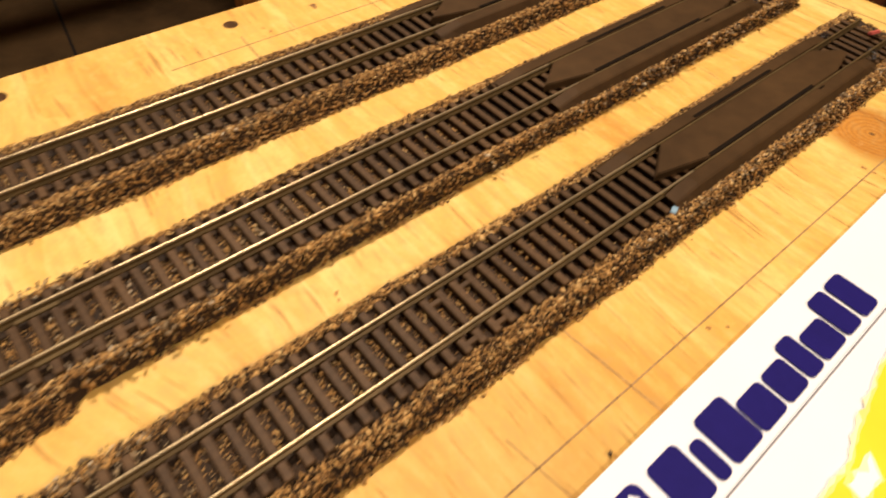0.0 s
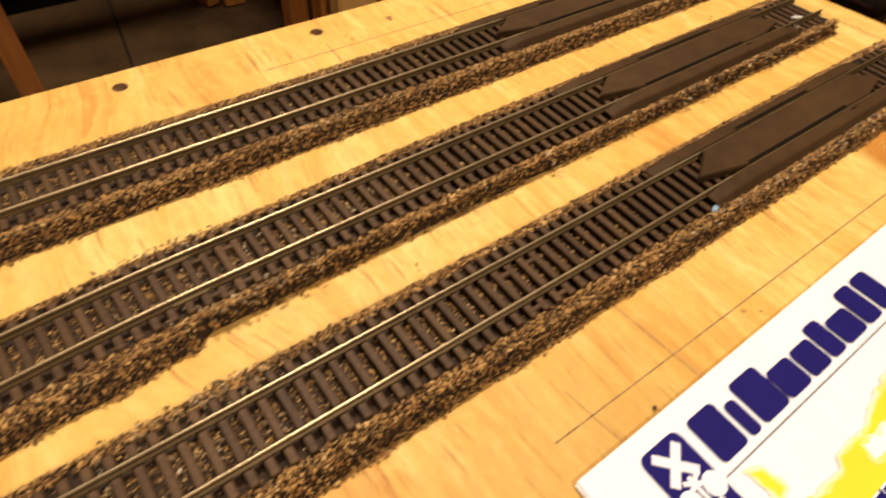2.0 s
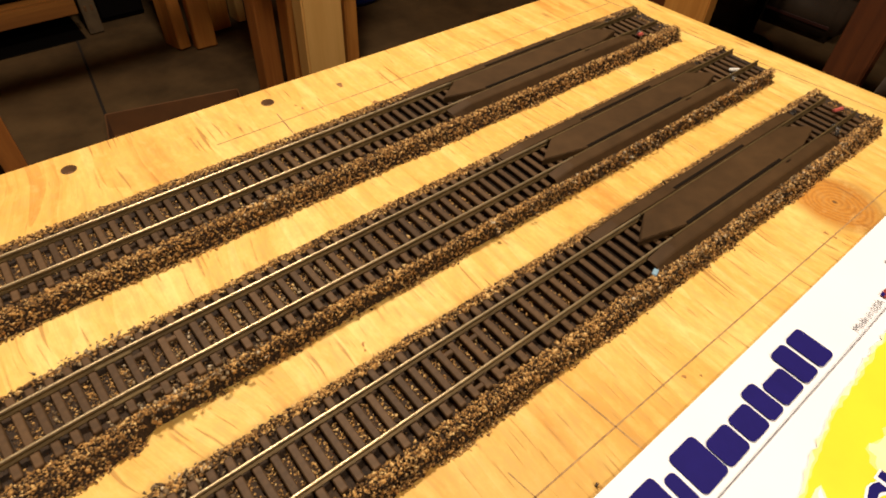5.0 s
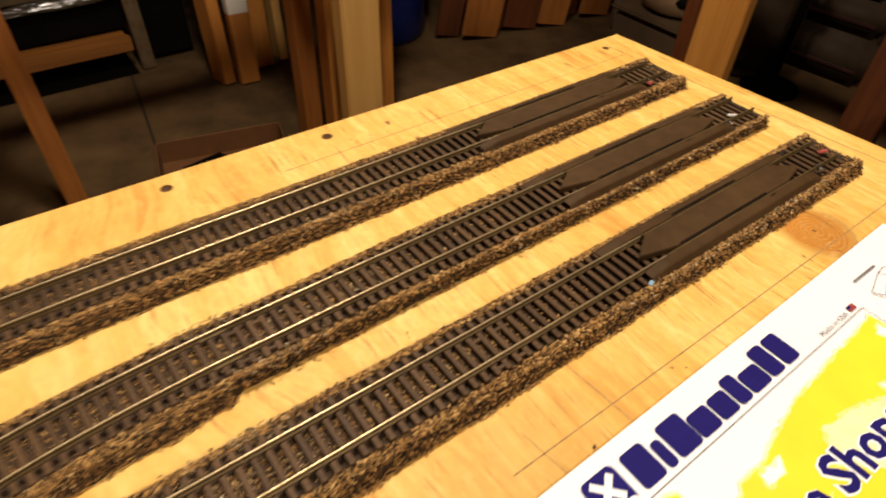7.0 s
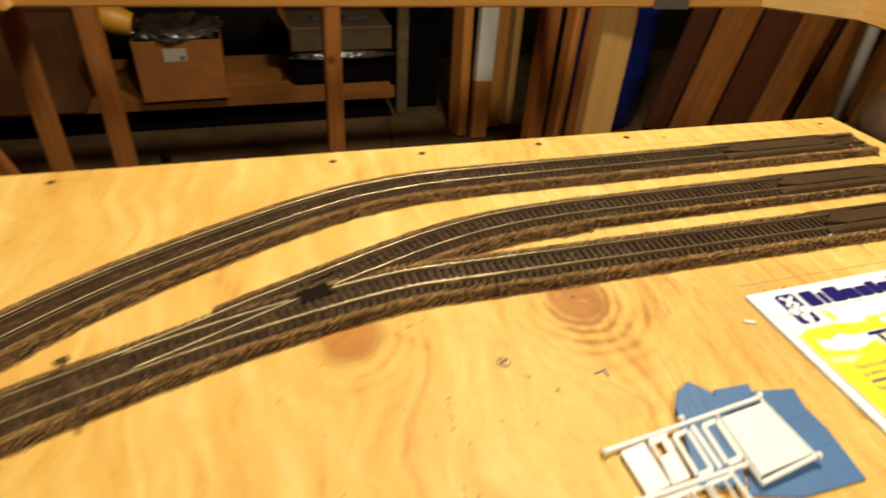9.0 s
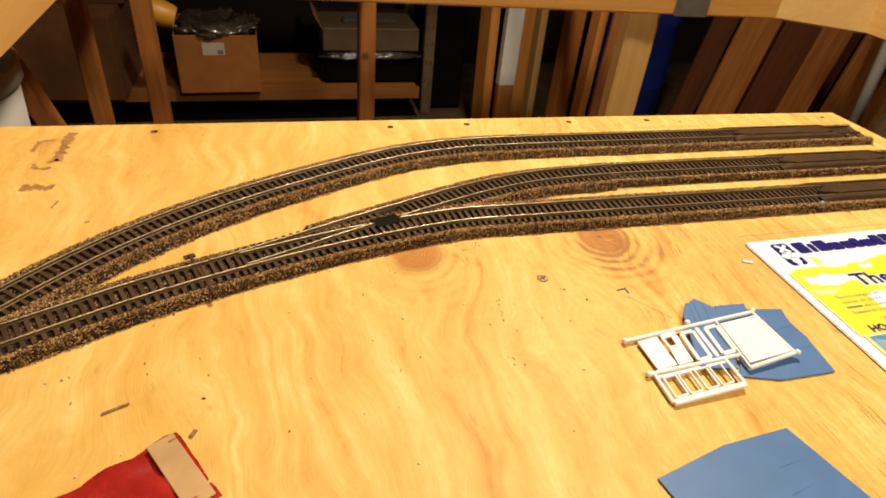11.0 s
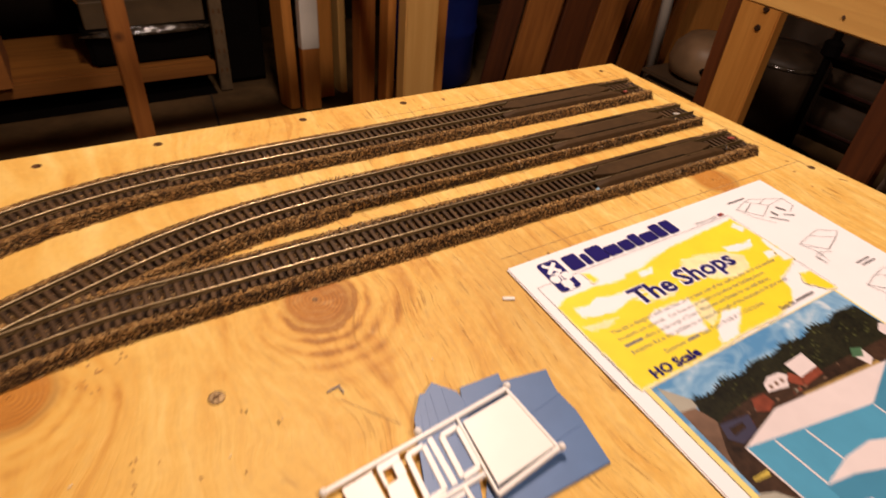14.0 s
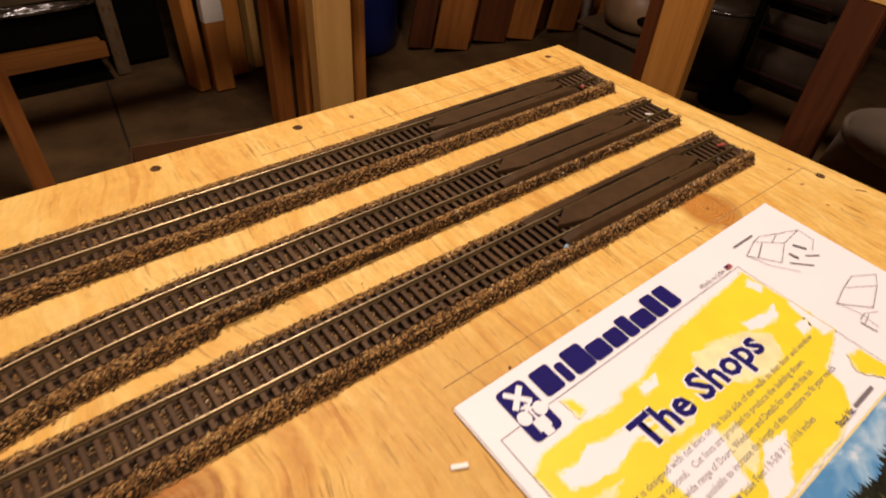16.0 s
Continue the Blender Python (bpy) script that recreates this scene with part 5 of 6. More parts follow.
door_w = slab("door_with_window", [(0.0262, -0.0015), (0.0385, -0.0015), (0.0372, -0.0052), (0.0250, -0.0052)], 0.0006, 0.0020, "white door with a small square window")
slab("door_lower_panel", [(0.0248, -0.0125), (0.0358, -0.0125), (0.0325, -0.0285), (0.0208, -0.0285)], 0.0006, 0.0020)
slab("door_stile", [(0.0252, -0.0052), (0.0272, -0.0052), (0.0262, -0.0125), (0.0243, -0.0125)], 0.0006, 0.0020)
slab("door_stile", [(0.0325, -0.0052), (0.0376, -0.0052), (0.0362, -0.0125), (0.0312, -0.0125)], 0.0006, 0.0020)
pane_frame(0.0414, 0.0508, -0.0048, -0.0292, -0.0048, 0.0030)
pane_frame(0.0610, 0.0708, -0.0056, -0.0292, -0.0048, 0.0032)
slab("window_post", [(0.0540, -0.0030), (0.0572, -0.0030), (0.0528, -0.0300), (0.0496, -0.0300)], 0.0006, 0.0018)
for x0 in (0.0048, 0.0158, 0.0283, 0.0395):
    pane_frame(x0 - 0.0010, x0 + 0.0080, -0.0345 - 0.03 * x0, -0.0500 - 0.03 * x0, -0.0022, 0.0013)
slab("window_band", [(0.0010, -0.0318), (0.0525, -0.0345), (0.0525, -0.0365), (0.0010, -0.0338)], 0.0008, 0.0018)

# red wrapper corner
wrap = empty("wrapper", pose(-0.588, -0.214, 0.0002, 0, 0, 30), "shiny red plastic wrapper with a tan card edge", "wrapper")
bmw = bmesh.new()
vs = [[bmw.verts.new((0.07 * i / 12 - 0.025, 0.05 * j / 8 - 0.025, 0.002 + 0.0016 * math.sin(i * 1.3 + j * 0.8) + 0.0012 * math.sin(j * 2.1))) for j in range(9)] for i in range(13)]
for i in range(12):
    for j in range(8):
        bmw.faces.new((vs[i][j], vs[i + 1][j], vs[i + 1][j + 1], vs[i][j + 1]))
bmesh.ops.solidify(bmw, geom=bmw.faces[:], thickness=0.0003)
part("foil", bmw, RED_PLASTIC, wrap, smooth=True)
part("card_band", block(0.014, 0.046, 0.0008, 0.0003, (0.036, 0.0, 0.0034)), TAN_CARD, wrap)

# shavings, staples, crumbs and glue on the plywood
def crumb(x, y, sx, sy, ang, mat, label, cat="debris", sz=0.0012):
    ob = part("shaving", block(sx, sy, sz, min(sx, sy, sz) * 0.25, m=pose(x, y, 0.0001, 0, 0, ang)), mat)
    return tagged(ob, label, cat, "debris on the plywood")


SHAVE = plain("wood_shaving", (0.66, 0.55, 0.36), 0.7, 0, 0.15, 300)
BLUEBIT = plain("blue_shaving", (0.10, 0.12, 0.17), 0.5, 0, 0.2, 300)
TANBIT = plain("tan_scrap", (0.24, 0.13, 0.045), 0.8, 0, 0.4, 400)
DARKBIT = plain("dark_scrap", (0.06, 0.035, 0.015), 0.7, 0, 0.3, 300)
crumb(-0.132, -0.077, 0.008, 0.0025, -25, WHITE_PLASTIC, "small white plastic offcut on the plywood", sz=0.0014)
crumb(-0.258, -0.094, 0.008, 0.0009, 10, BLUEBIT, "thin bluish plastic shaving on the plywood", sz=0.0008)
crumb(-0.2545, -0.0965, 0.0009, 0.005, 10, BLUEBIT, "thin bluish plastic shaving on the plywood", sz=0.0008)
crumb(-0.079, -0.0505, 0.0013, 0.0010, 20, DARKBIT, "small dark crumb beside the paper")
crumb(-0.594, -0.148, 0.014, 0.0016, 22, TANBIT, "thin dark splinter lying on the plywood")
crumb(-0.098, -0.284, 0.014, 0.0014, -18, DARKBIT, "thin dark splinter lying on the plywood")
crumb(-0.553, -0.172, 0.005, 0.0022, 60, TANBIT, "brown dried leaf scrap on the plywood")
screw_head = empty("wood_screw", pose(-0.3130, -0.0725, 0, 0, 0, 20), "dull steel crosshead screw driven flush into the plywood", "screw")
part("head", rings([(0.0044, 0.0001), (0.0043, 0.0005), (0.0036, 0.0008), (0.0010, 0.0008)], 24), plain("dull_screw_steel", (0.26, 0.17, 0.075), 0.5, 0.6, 0.4, 500), screw_head)
# cross recess drawn with dark bars, its shade as colour
for rot in (0, 90):
    part("slot", block(0.0052, 0.0010, 0.0003, 0.0001, m=pose(0, 0, 0.00065, 0, 0, rot)), HOLE_DARK, screw_head)
for _ in range(70):
    x, y = r2.uniform(-0.70, 0.05), r2.uniform(-0.30, -0.05)
    if abs(y) < 0.05 or (-0.32 < x < -0.10 and y < -0.11) or y > -0.06 - 0.25 * max(0, -0.45 - x) and x < -0.45:
        continue
    if x > -0.13 and y < -0.05:
        continue
    crumb(x, y, r2.uniform(0.0008, 0.0022), r2.uniform(0.0005, 0.0011), r2.uniform(0, 180), r2.choice((DARKBIT, SHAVE, SHAVE)), "tiny wood crumb on the plywood", sz=0.0006)

# pencil lines ruled on the plywood
lines = empty("pencil_marks", pose(0, 0, 0), "faint pencil lines ruled on the plywood", "pencil marks", kind="structure")


def pencil(a, b, wd=0.0007):
    part("pencil_line", bar(bmesh.new(), a, b, wd, 0.00012, 0.0), PENCIL, lines)


pencil((-0.113, -0.0412), (0.232, -0.0390), 0.0006)
pencil((-0.060, -0.014), (-0.057, -0.053), 0.0006)
pencil((-0.0985, -0.030), (-0.0955, -0.053), 0.0004)
pencil((-0.064, 0.170), (-0.062, 0.195))
pencil((-0.100, 0.187), (0.205, 0.186), 0.0005)
pencil((0.204, 0.205), (0.232, -0.052))
STAIN = plain("brown_stain", (0.36, 0.17, 0.045), 0.8, 0, 0.4, 220)


PITS = [(-0.366, -0.034, 12, 0.006), (-0.352, -0.024, 8, 0.005), (-0.37, -0.045, 8, 0.008), (-0.36, -0.109, 6, 0.008), (-0.352, -0.117, 10, 0.012), (-0.359, -0.146, 6, 0.008), (-0.371, -0.113, 2, 0.003), (-0.329, -0.117, 2, 0.002), (-0.424, -0.056, 5, 0.006), (-0.371, 0.02, 3, 0.006), (-0.306, -0.11, 3, 0.01), (-0.584, -0.124, 4, 0.006), (-0.582, -0.083, 2, 0.003), (-0.469, -0.043, 2, 0.003), (-0.549, -0.125, 3, 0.006), (-0.623, -0.128, 5, 0.01), (-0.439, -0.142, 2, 0.004), (-0.05, 0.19, 4, 0.006), (0.1, -0.037, 4, 0.006), (0.15, 0.105, 3, 0.004), (-0.11, 0.038, 3, 0.004), (-0.02, -0.045, 4, 0.006), (0.2, -0.08, 4, 0.01)]


def stain(pts, wd, seed):
    """A ragged brown scuff on the plywood along a short line."""
    rs = random.Random(seed)
    up, down = [], []
    for (a, b), (c, d) in zip(pts, pts[1:]):
        ln = math.hypot(c - a, d - b)
        n = max(3, int(ln / 0.0022))
        nx, ny = -(d - b) / ln, (c - a) / ln
        for k in range(n):
            f = (k + 0.5) / n
            x, y = a + (c - a) * f, b + (d - b) * f
            p, q = rs.uniform(0.15, 0.6) * wd, rs.uniform(0.15, 0.6) * wd
            up.append((x + nx * p, y + ny * p))
            down.append((x - nx * q, y - ny * q))
    part("scuff", flat_shape((down + up[::-1]), 0.00002, 0.00014), STAIN, lines)


stain([(-0.715, 0.172), (-0.7135, 0.195), (-0.700, 0.198)], 0.0050, 1)
stain([(-0.690, 0.151), (-0.691, 0.190), (-0.690, 0.214)], 0.0100, 2)
stain([(-0.698, 0.149), (-0.689, 0.158)], 0.0065, 3)
stain([(-0.708, 0.150), (-0.704, 0.139), (-0.691, 0.140)], 0.0052, 4)
stain([(-0.7075, 0.107), (-0.681, 0.104)], 0.0110, 5)
stain([(-0.676, 0.070), (-0.673, 0.083)], 0.0016, 6)
stain([(-0.648, 0.046), (-0.643, 0.047)], 0.0030, 7)
stain([(-0.017, 0.204), (-0.019, 0.197)], 0.0040, 8)
stain([(-0.013, 0.176), (-0.009, 0.171)], 0.0040, 9)
stain([(0.236, -0.075), (0.243, -0.083)], 0.0022, 11)
stain([(0.218, -0.033), (0.222, -0.036)], 0.0030, 12)
stain([(0.207, -0.049), (0.211, -0.051)], 0.0022, 13)
pencil((-0.257, -0.102), (-0.236, -0.130), 0.0005)
# small torn pits in the face veneer
rp = random.Random(12)
for cx, cy, n, sp in PITS:
    for _ in range((n + 1) // 2):
        x, y, a, ln = cx + rp.gauss(0, sp * 0.4), cy + rp.gauss(0, sp), rp.uniform(60, 120), rp.uniform(0.0014, 0.0040)
        stain([(x, y), (x + ln * math.cos(radians(a)), y + ln * math.sin(radians(a)))], rp.uniform(0.0008, 0.0018), rp.random())


# ---------------------------------------------------------------- the benchwork around the table
def lumber(name, sx, sy, sz, m, mat, parent=None, label="", bevel=0.003):
    return part(name, block(sx, sy, sz, bevel, m=m, seg=2), mat, parent, label)


BOT, BH = -0.006, 0.092
bench = empty("layout_benchwork", pose(0, 0, FLOOR), "pine benchwork of beams and legs around the table", "benchwork")
bench_inv = bench.matrix_world.inverted()


def bpart(name, sx, sy, sz, m, mat, label=""):
    ob = lumber(name, sx, sy, sz, m, mat, bench, label)
    ob.matrix_parent_inverse = bench_inv
    return ob


bpart("beam", 1.40, 0.030, BH, pose(-0.13, 0.7765, BOT, 0, 0, -3.3), PINE_X, "orange-toned pine front beam")
bpart("beam", 0.196, 0.030, BH, pose(0.6345, 0.681, BOT, 0, 0, -36), PALE_BEAM, "pale short diagonal beam at the corner")
bpart("beam", 0.030, 1.8, BH, pose(0.728, -0.275, BOT, 0, 0, 1.2), PINE_Y, "pale pine side beam with screw heads")
bpart("beam", 0.030, 1.75, BH, pose(-0.829, -0.06, BOT, 0, 0, 0.5), PINE_Y, "pale pine side beam")
bpart("beam", 1.60, 0.030, BH, pose(-0.10, 1.42, BOT), PINE_X)
bpart("deck", 0.14, 2.2, 0.012, pose(0.815, -0.40, BOT + BH - 0.03), PINE_Y, "plywood deck beside the beam")
for jx in (-0.80, -0.228, 0.36):
    bpart("joist", 0.034, 0.63, BH - 0.004, pose(jx, 1.09, BOT), PINE_Y)
bpart("beam", 0.030, 2.2, BH, pose(1.300, -0.20, BOT), PINE_Y, "pale pine back beam")
LEG = BOT - FLOOR
for x, y, sx, sy, mat, lab in ((-0.228, 1.385, 0.046, 0.060, RED_WOOD, "reddish brown square leg"), (0.318, 0.862, 0.078, 0.038, PALE_PINE, "pale pine stud leg"), (-0.822, 1.415, 0.046, 0.060, RED_WOOD, "reddish brown leg"), (-0.940, 1.269, 0.040, 0.050, RED_WOOD, "reddish brown leg"), (1.297, 0.785, 0.038, 0.052, DARK_RED, "dark stained piece bolted beside a pine leg"), (1.281, 0.697, 0.038, 0.120, PINE_LEG, "orange pine stud leg with bolt heads"), (1.280, 0.290, 0.040, 0.080, DARK_RED, "dark reddish brown leg"), (0.75, -0.9, 0.038, 0.089, PINE, ""), (-0.86, -0.6, 0.038, 0.089, PINE, ""), (0.68, 1.40, 0.038, 0.089, PINE, "")):
    bpart("leg", sx, sy, LEG, pose(x, y, FLOOR), mat, lab)
brace = bpart("brace", 0.030, 0.050, 0.70, pose(-0.80, 0.88, -0.70, 0, -17.6, 0), RED_WOOD, "slanted brown brace")
for y, z in ((0.371, 0.036), (0.346, 0.037), (0.370, 0.012), (0.345, 0.013), (0.56, 0.030), (0.535, 0.058), (0.26, 0.052), (0.21, 0.016)):
    bmb = bmesh.new()
    bmesh.ops.create_cone(bmb, cap_ends=True, segments=14, radius1=0.0030, radius2=0.0026, depth=0.003, matrix=pose(0.7128 - 0.0209 * (y + 0.275), y, z, 0, -90, 0))
    ob = part("screw", bmb, HOLE_DARK, bench)
    ob.matrix_parent_inverse = bench_inv
for y, z in ((0.678, -0.155), (0.683, -0.205)):
    bmb = bmesh.new()
    bmesh.ops.create_cone(bmb, cap_ends=True, segments=14, radius1=0.0095, radius2=0.0070, depth=0.006, matrix=pose(1.260, y, z, 0, -90, 0))
    ob = part("bolt_head", bmb, P_DARK, bench)
    ob.matrix_parent_inverse = bench_inv
for x, z in ((-0.52, 0.045), (-0.10, 0.05), (0.05, 0.03)):
    bmb = bmesh.new()
    bmesh.ops.create_cone(bmb, cap_ends=True, segments=12, radius1=0.0026, radius2=0.0022, depth=0.003, matrix=pose(x, 0.7605 - (x + 0.13) * 0.0577, z, 90, 0, 0))
    ob = part("screw", bmb, HOLE_DARK, bench)
    ob.matrix_parent_inverse = bench_inv
ob = part("bracket", block(0.075, 0.006, 0.060, 0.002, m=pose(0.345, 0.7305, BOT - 0.002, 0, 0, -3.3)), STEEL, bench, "dull galvanised bracket on the beam")
ob.matrix_parent_inverse = bench_inv

# ---------------------------------------------------------------- shelves at the back
SY = 2.12
shelf = empty("storage_shelf", pose(-0.75, SY, FLOOR + 0.004), "brown storage shelf with perforated posts", "shelf")
sinv = shelf.matrix_world.inverted()


def spart(name, sx, sy, sz, m, mat, label=""):
    ob = lumber(name, sx, sy, sz, m, mat, shelf, label)
    ob.matrix_parent_inverse = sinv
    return ob


for x in (-1.75, 0.150):
    for y in (SY, SY + 0.42):
        spart("post", 0.045, 0.040, 1.446, pose(x, y, FLOOR + 0.004), POST_PAINT)
for z in (-0.728, -0.12, 0.45):
    spart("shelf_board", 1.86, 0.44, 0.020, pose(-0.82, SY + 0.238, z + 0.033), OLD_BOARD)
    spart("shelf_rail", 1.84, 0.022, 0.052, pose(-0.80, SY + 0.005, z), OLD_BOARD)
# post perforations: dark blocks on the face give the shade of holes
for i in range(12):
    for k in (-1, 1):
        ob = part("post_slot", block(0.008, 0.004, 0.018, 0.001, m=pose(0.150 + k * 0.010, SY - 0.020, FLOOR + 0.08 + i * 0.075)), HOLE_DARK, shelf)
        ob.matrix_parent_inverse = sinv


# added black sheet: paints the shelf's shade onto the floor
floor_shade = part("rubber_mat", block(1.9, 0.50, 0.004, 0.001), BLACK_TUB)
floor_shade.matrix_world = pose(-0.84, 2.34, FLOOR)
tagged(floor_shade, "thin black sheet painting the shade on the floor under the shelf", "mat")


def carton(x, y, z, sx, sy, sz, rot, label, mat=CARDBOARD, open_top=True, lid=True):
    """A cardboard box: walls with thickness and, where open, flaps folded out."""
    ob = empty("cardboard_box", pose(x, y, z, 0, 0, rot), label, "box", "stored boxes")
    t = 0.004
    part("base", block(sx, sy, t, 0.001), mat, ob)
    for cx, cy, wx, wy in ((0, -sy / 2, sx, t), (0, sy / 2, sx, t), (-sx / 2, 0, t, sy), (sx / 2, 0, t, sy)):
        part("side", block(wx, wy, sz, 0.0012, (cx, cy, 0)), mat, ob)
    if open_top:
        for cx, rx in ((-sx / 2, -38), (sx / 2, 38)):
            part("flap", block(0.09, sy, t, 0.001, m=pose(cx + math.copysign(0.035, cx), 0, sz - 0.02, 0, -rx, 0)), mat, ob)
    elif lid:
        part("lid", block(sx, sy, t, 0.001, (0, 0, sz)), mat, ob)
    return ob


def crumpled(name, m, sx, sy, sz, mat, label, cat, seed, hollow=0.0):
    """A crumpled sheet of plastic lying in a heap, creased at three scales; hollow sinks its middle."""
    bmc = bmesh.new()
    bmesh.ops.create_icosphere(bmc, subdivisions=5, radius=1.0)
    for vv in bmc.verts:
        n1 = noise.noise(vv.co * 2.3 + Vector((seed, 0, 0))) + 0.6 * noise.noise(vv.co * 6.1 + Vector((0, seed, 0)))
        crease = abs(noise.noise(vv.co * 5.0 + Vector((seed, seed, 0)))) + 0.5 * abs(noise.noise(vv.co * 12.0 + Vector((0, 0, seed))))
        vv.co = vv.co * (1 + 0.22 * n1 - 0.18 * crease)
        dip = hollow * max(0.0, 1.0 - vv.co.x ** 2 - vv.co.y ** 2) if vv.co.z > 0 else 0.0
        vv.co = Vector((vv.co.x * sx, vv.co.y * sy, (max(-0.35, vv.co.z) - dip) * sz + 0.35 * sz))
    ob = part(name, bmc, mat, smooth=True)
    ob.matrix_world = m
    return tagged(ob, label, cat)


SH = -0.728 + 0.055
box1 = carton(-0.705, 2.22, SH, 0.300, 0.30, 0.225, 1.5, "open brown cardboard box with a white label", open_top=False, lid=False)
part("paper_label", block(0.080, 0.001, 0.048, 0.0, m=pose(-0.012, -0.1535, 0.150)), WHITE_LABEL, box1, "white printed label")
part("label_print", block(0.020, 0.001, 0.016, 0.0, m=pose(0.012, -0.1545, 0.154)), GREY_INK, box1)
crumpled("plastic_bag", pose(-0.705, 2.21, SH + 0.212), 0.162, 0.165, 0.060, CLEAR_BAG, "crumpled clear plastic bag filling an open box", "bag", 3, 0.9)
# both left-hand boxes get darker cardboard, the shelf's shade in their colour
box2 = carton(-1.29, 2.18, SH, 0.50, 0.34, 0.30, -2, "large brown cardboard box on the shelf, shade in its dark colour", plain("dark_cardboard", (0.15, 0.055, 0.012), 0.8, 0, 0.15, 25), open_top=False)
carton(-1.24, 2.30, SH + 0.306, 0.44, 0.25, 0.13, 0, "flat cardboard box stacked on another, shade in its dark colour", plain("shaded_carton", (0.12, 0.048, 0.013), 0.8, 0, 0.15, 25), open_top=False)
tub = empty("storage_tub", pose(-0.085, 2.34, SH, 0, 0, 0), "black plastic tub with a clear bag sagging over its rim", "tub")
part("tub_body", block(0.42, 0.36, 0.125, 0.012, m=None, seg=2), BLACK_TUB, tub)
part("tub_rim", block(0.445, 0.385, 0.018, 0.006, (0, 0, 0.118), seg=2), BLACK_TUB, tub)
part("carton_in_tub", block(0.41, 0.33, 0.095, 0.004, (0, 0, 0.134)), plain("grey_brown_carton", (0.11, 0.070, 0.032), 0.6, 0, 0.2, 15), tub)
part("carton_flap", block(0.10, 0.30, 0.004, 0.001, m=pose(-0.215, 0, 0.235, 0, 60, 0)), CARDBOARD, tub)
foil = crumpled("bag_fringe", pose(0, 0, 0), 0.215, 0.020, 0.020, CLEAR_BAG, "", "", 9)
foil.parent = tub
foil.matrix_basis = pose(0.0, -0.195, 0.116)
for xx in (-0.06, 0.07):
    part("tape_roll", block(0.11, 0.05, 0.02, 0.006, m=pose(xx, -0.06, 0.226, 0, 0, 10), seg=2), plain("dark_reel", (0.10, 0.09, 0.08), 0.3), tub)
scoop = empty("yellow_scoop", pose(-0.91, 1.95, -0.32, 0, 20, 0), "orange yellow plastic scoop hanging over boxes", "scoop")
bms = bmesh.new()
rows = []
for k in range(9):
    a = k / 8
    r = 0.046 * (0.55 + 0.45 * math.sin(1.0 + 1.6 * a))
    rows.append([bms.verts.new((0.10 * a, r * math.cos(th), r * math.sin(th))) for th in [2 * math.pi * i / 14 for i in range(14)]])
for p, q in zip(rows, rows[1:]):
    for i in range(14):
        bms.faces.new((p[i], q[i], q[(i + 1) % 14], p[(i + 1) % 14]))
bms.faces.new(rows[0][::-1])
part("shell", bms, YELLOW_PLASTIC, scoop, smooth=True)
bmr = bmesh.new()
bmesh.ops.create_uvsphere(bmr, u_segments=14, v_segments=6, radius=0.030, matrix=pose(0.097, 0, 0) @ Matrix.Diagonal((0.12, 1, 1, 1)))
part("mouth", bmr, P_BROWN, scoop)

# ---------------------------------------------------------------- stacked lumber, drum and pipe
def leaning(x, y, wd, th, ht, lean_x, lean_y, rot, mat, label):
    """A board standing on the floor and leaning; its foot rests at x, y."""
    ob = part("lumber_board", block(wd, th, ht, 0.003, seg=1), mat)
    ob.matrix_world = Matrix.Translation((x, y, FLOOR + 0.5 * wd * abs(math.sin(radians(lean_x))) + 0.002)) @ Euler((radians(lean_y), radians(lean_x), radians(rot))).to_matrix().to_4x4()
    return tagged(ob, label, "lumber", "boards leaning against the wall")


leaning(0.335, 1.88, 0.040, 0.085, 1.6, 1.0, -4, 12, PINE, "narrow pine stud leaning against the wall")
white_stud = leaning(0.405, 1.83, 0.066, 0.040, 1.6, 1.5, -4, 0, PINE, "pine board with a white painted upper end")
wp = part("painted_end", block(0.068, 0.042, 1.37, 0.003, (0, 0, 0.232)), WHITE_PIPE, white_stud, "white painted upper part")
leaning(0.495, 1.92, 0.066, 0.040, 1.6, 1.5, -4, 4, PINE, "pine board leaning among others")
leaning(0.575, 1.95, 0.030, 0.070, 1.6, 1.0, -4, 0, PALE_PINE, "thin pale stud leaning against the wall")
leaning(0.430, 1.40, 0.060, 0.040, 1.5, 1.2, -1, 15, RED_WOOD, "dark reddish board leaning against others")
leaning(0.472, 1.33, 0.026, 0.060, 1.5, 1.2, -1, 0, PINE, "narrow pine strip leaning among dark boards")
leaning(0.508, 1.24, 0.090, 0.040, 1.5, 1.2, -1, -25, RED_WOOD, "wide dark reddish board")
cab = empty("dark_cabinet", pose(0.255, 2.35, FLOOR), "narrow black cabinet beside the shelf", "cabinet")
part("cabinet_body", block(0.15, 0.36, 0.86, 0.006), BLACK_TUB, cab)
part("cabinet_door", block(0.138, 0.016, 0.82, 0.003, (0, -0.188, 0.02)), BLACK_TUB, cab)
xs = [(1.20, 1.76, 0.10, DARK_RED), (1.30, 1.68, 0.15, RED_WOOD), (1.42, 1.72, 0.05, RED_WOOD), (1.49, 1.66, 0.15, DARK_RED), (1.63, 1.62, 0.13, RED_WOOD), (1.74, 1.68, 0.15, DARK_RED), (1.86, 1.60, 0.14, RED_WOOD), (2.02, 1.58, 0.06, RED_WOOD)]
for x, y, wd, mat in xs:
    leaning(x, y, wd, 0.022, 1.5, 10, -3, -14, mat, "long weathered board leaning sideways against the wall")
drum = empty("blue_drum", pose(1.005, 1.97, FLOOR), "blue plastic drum standing on the floor", "drum")
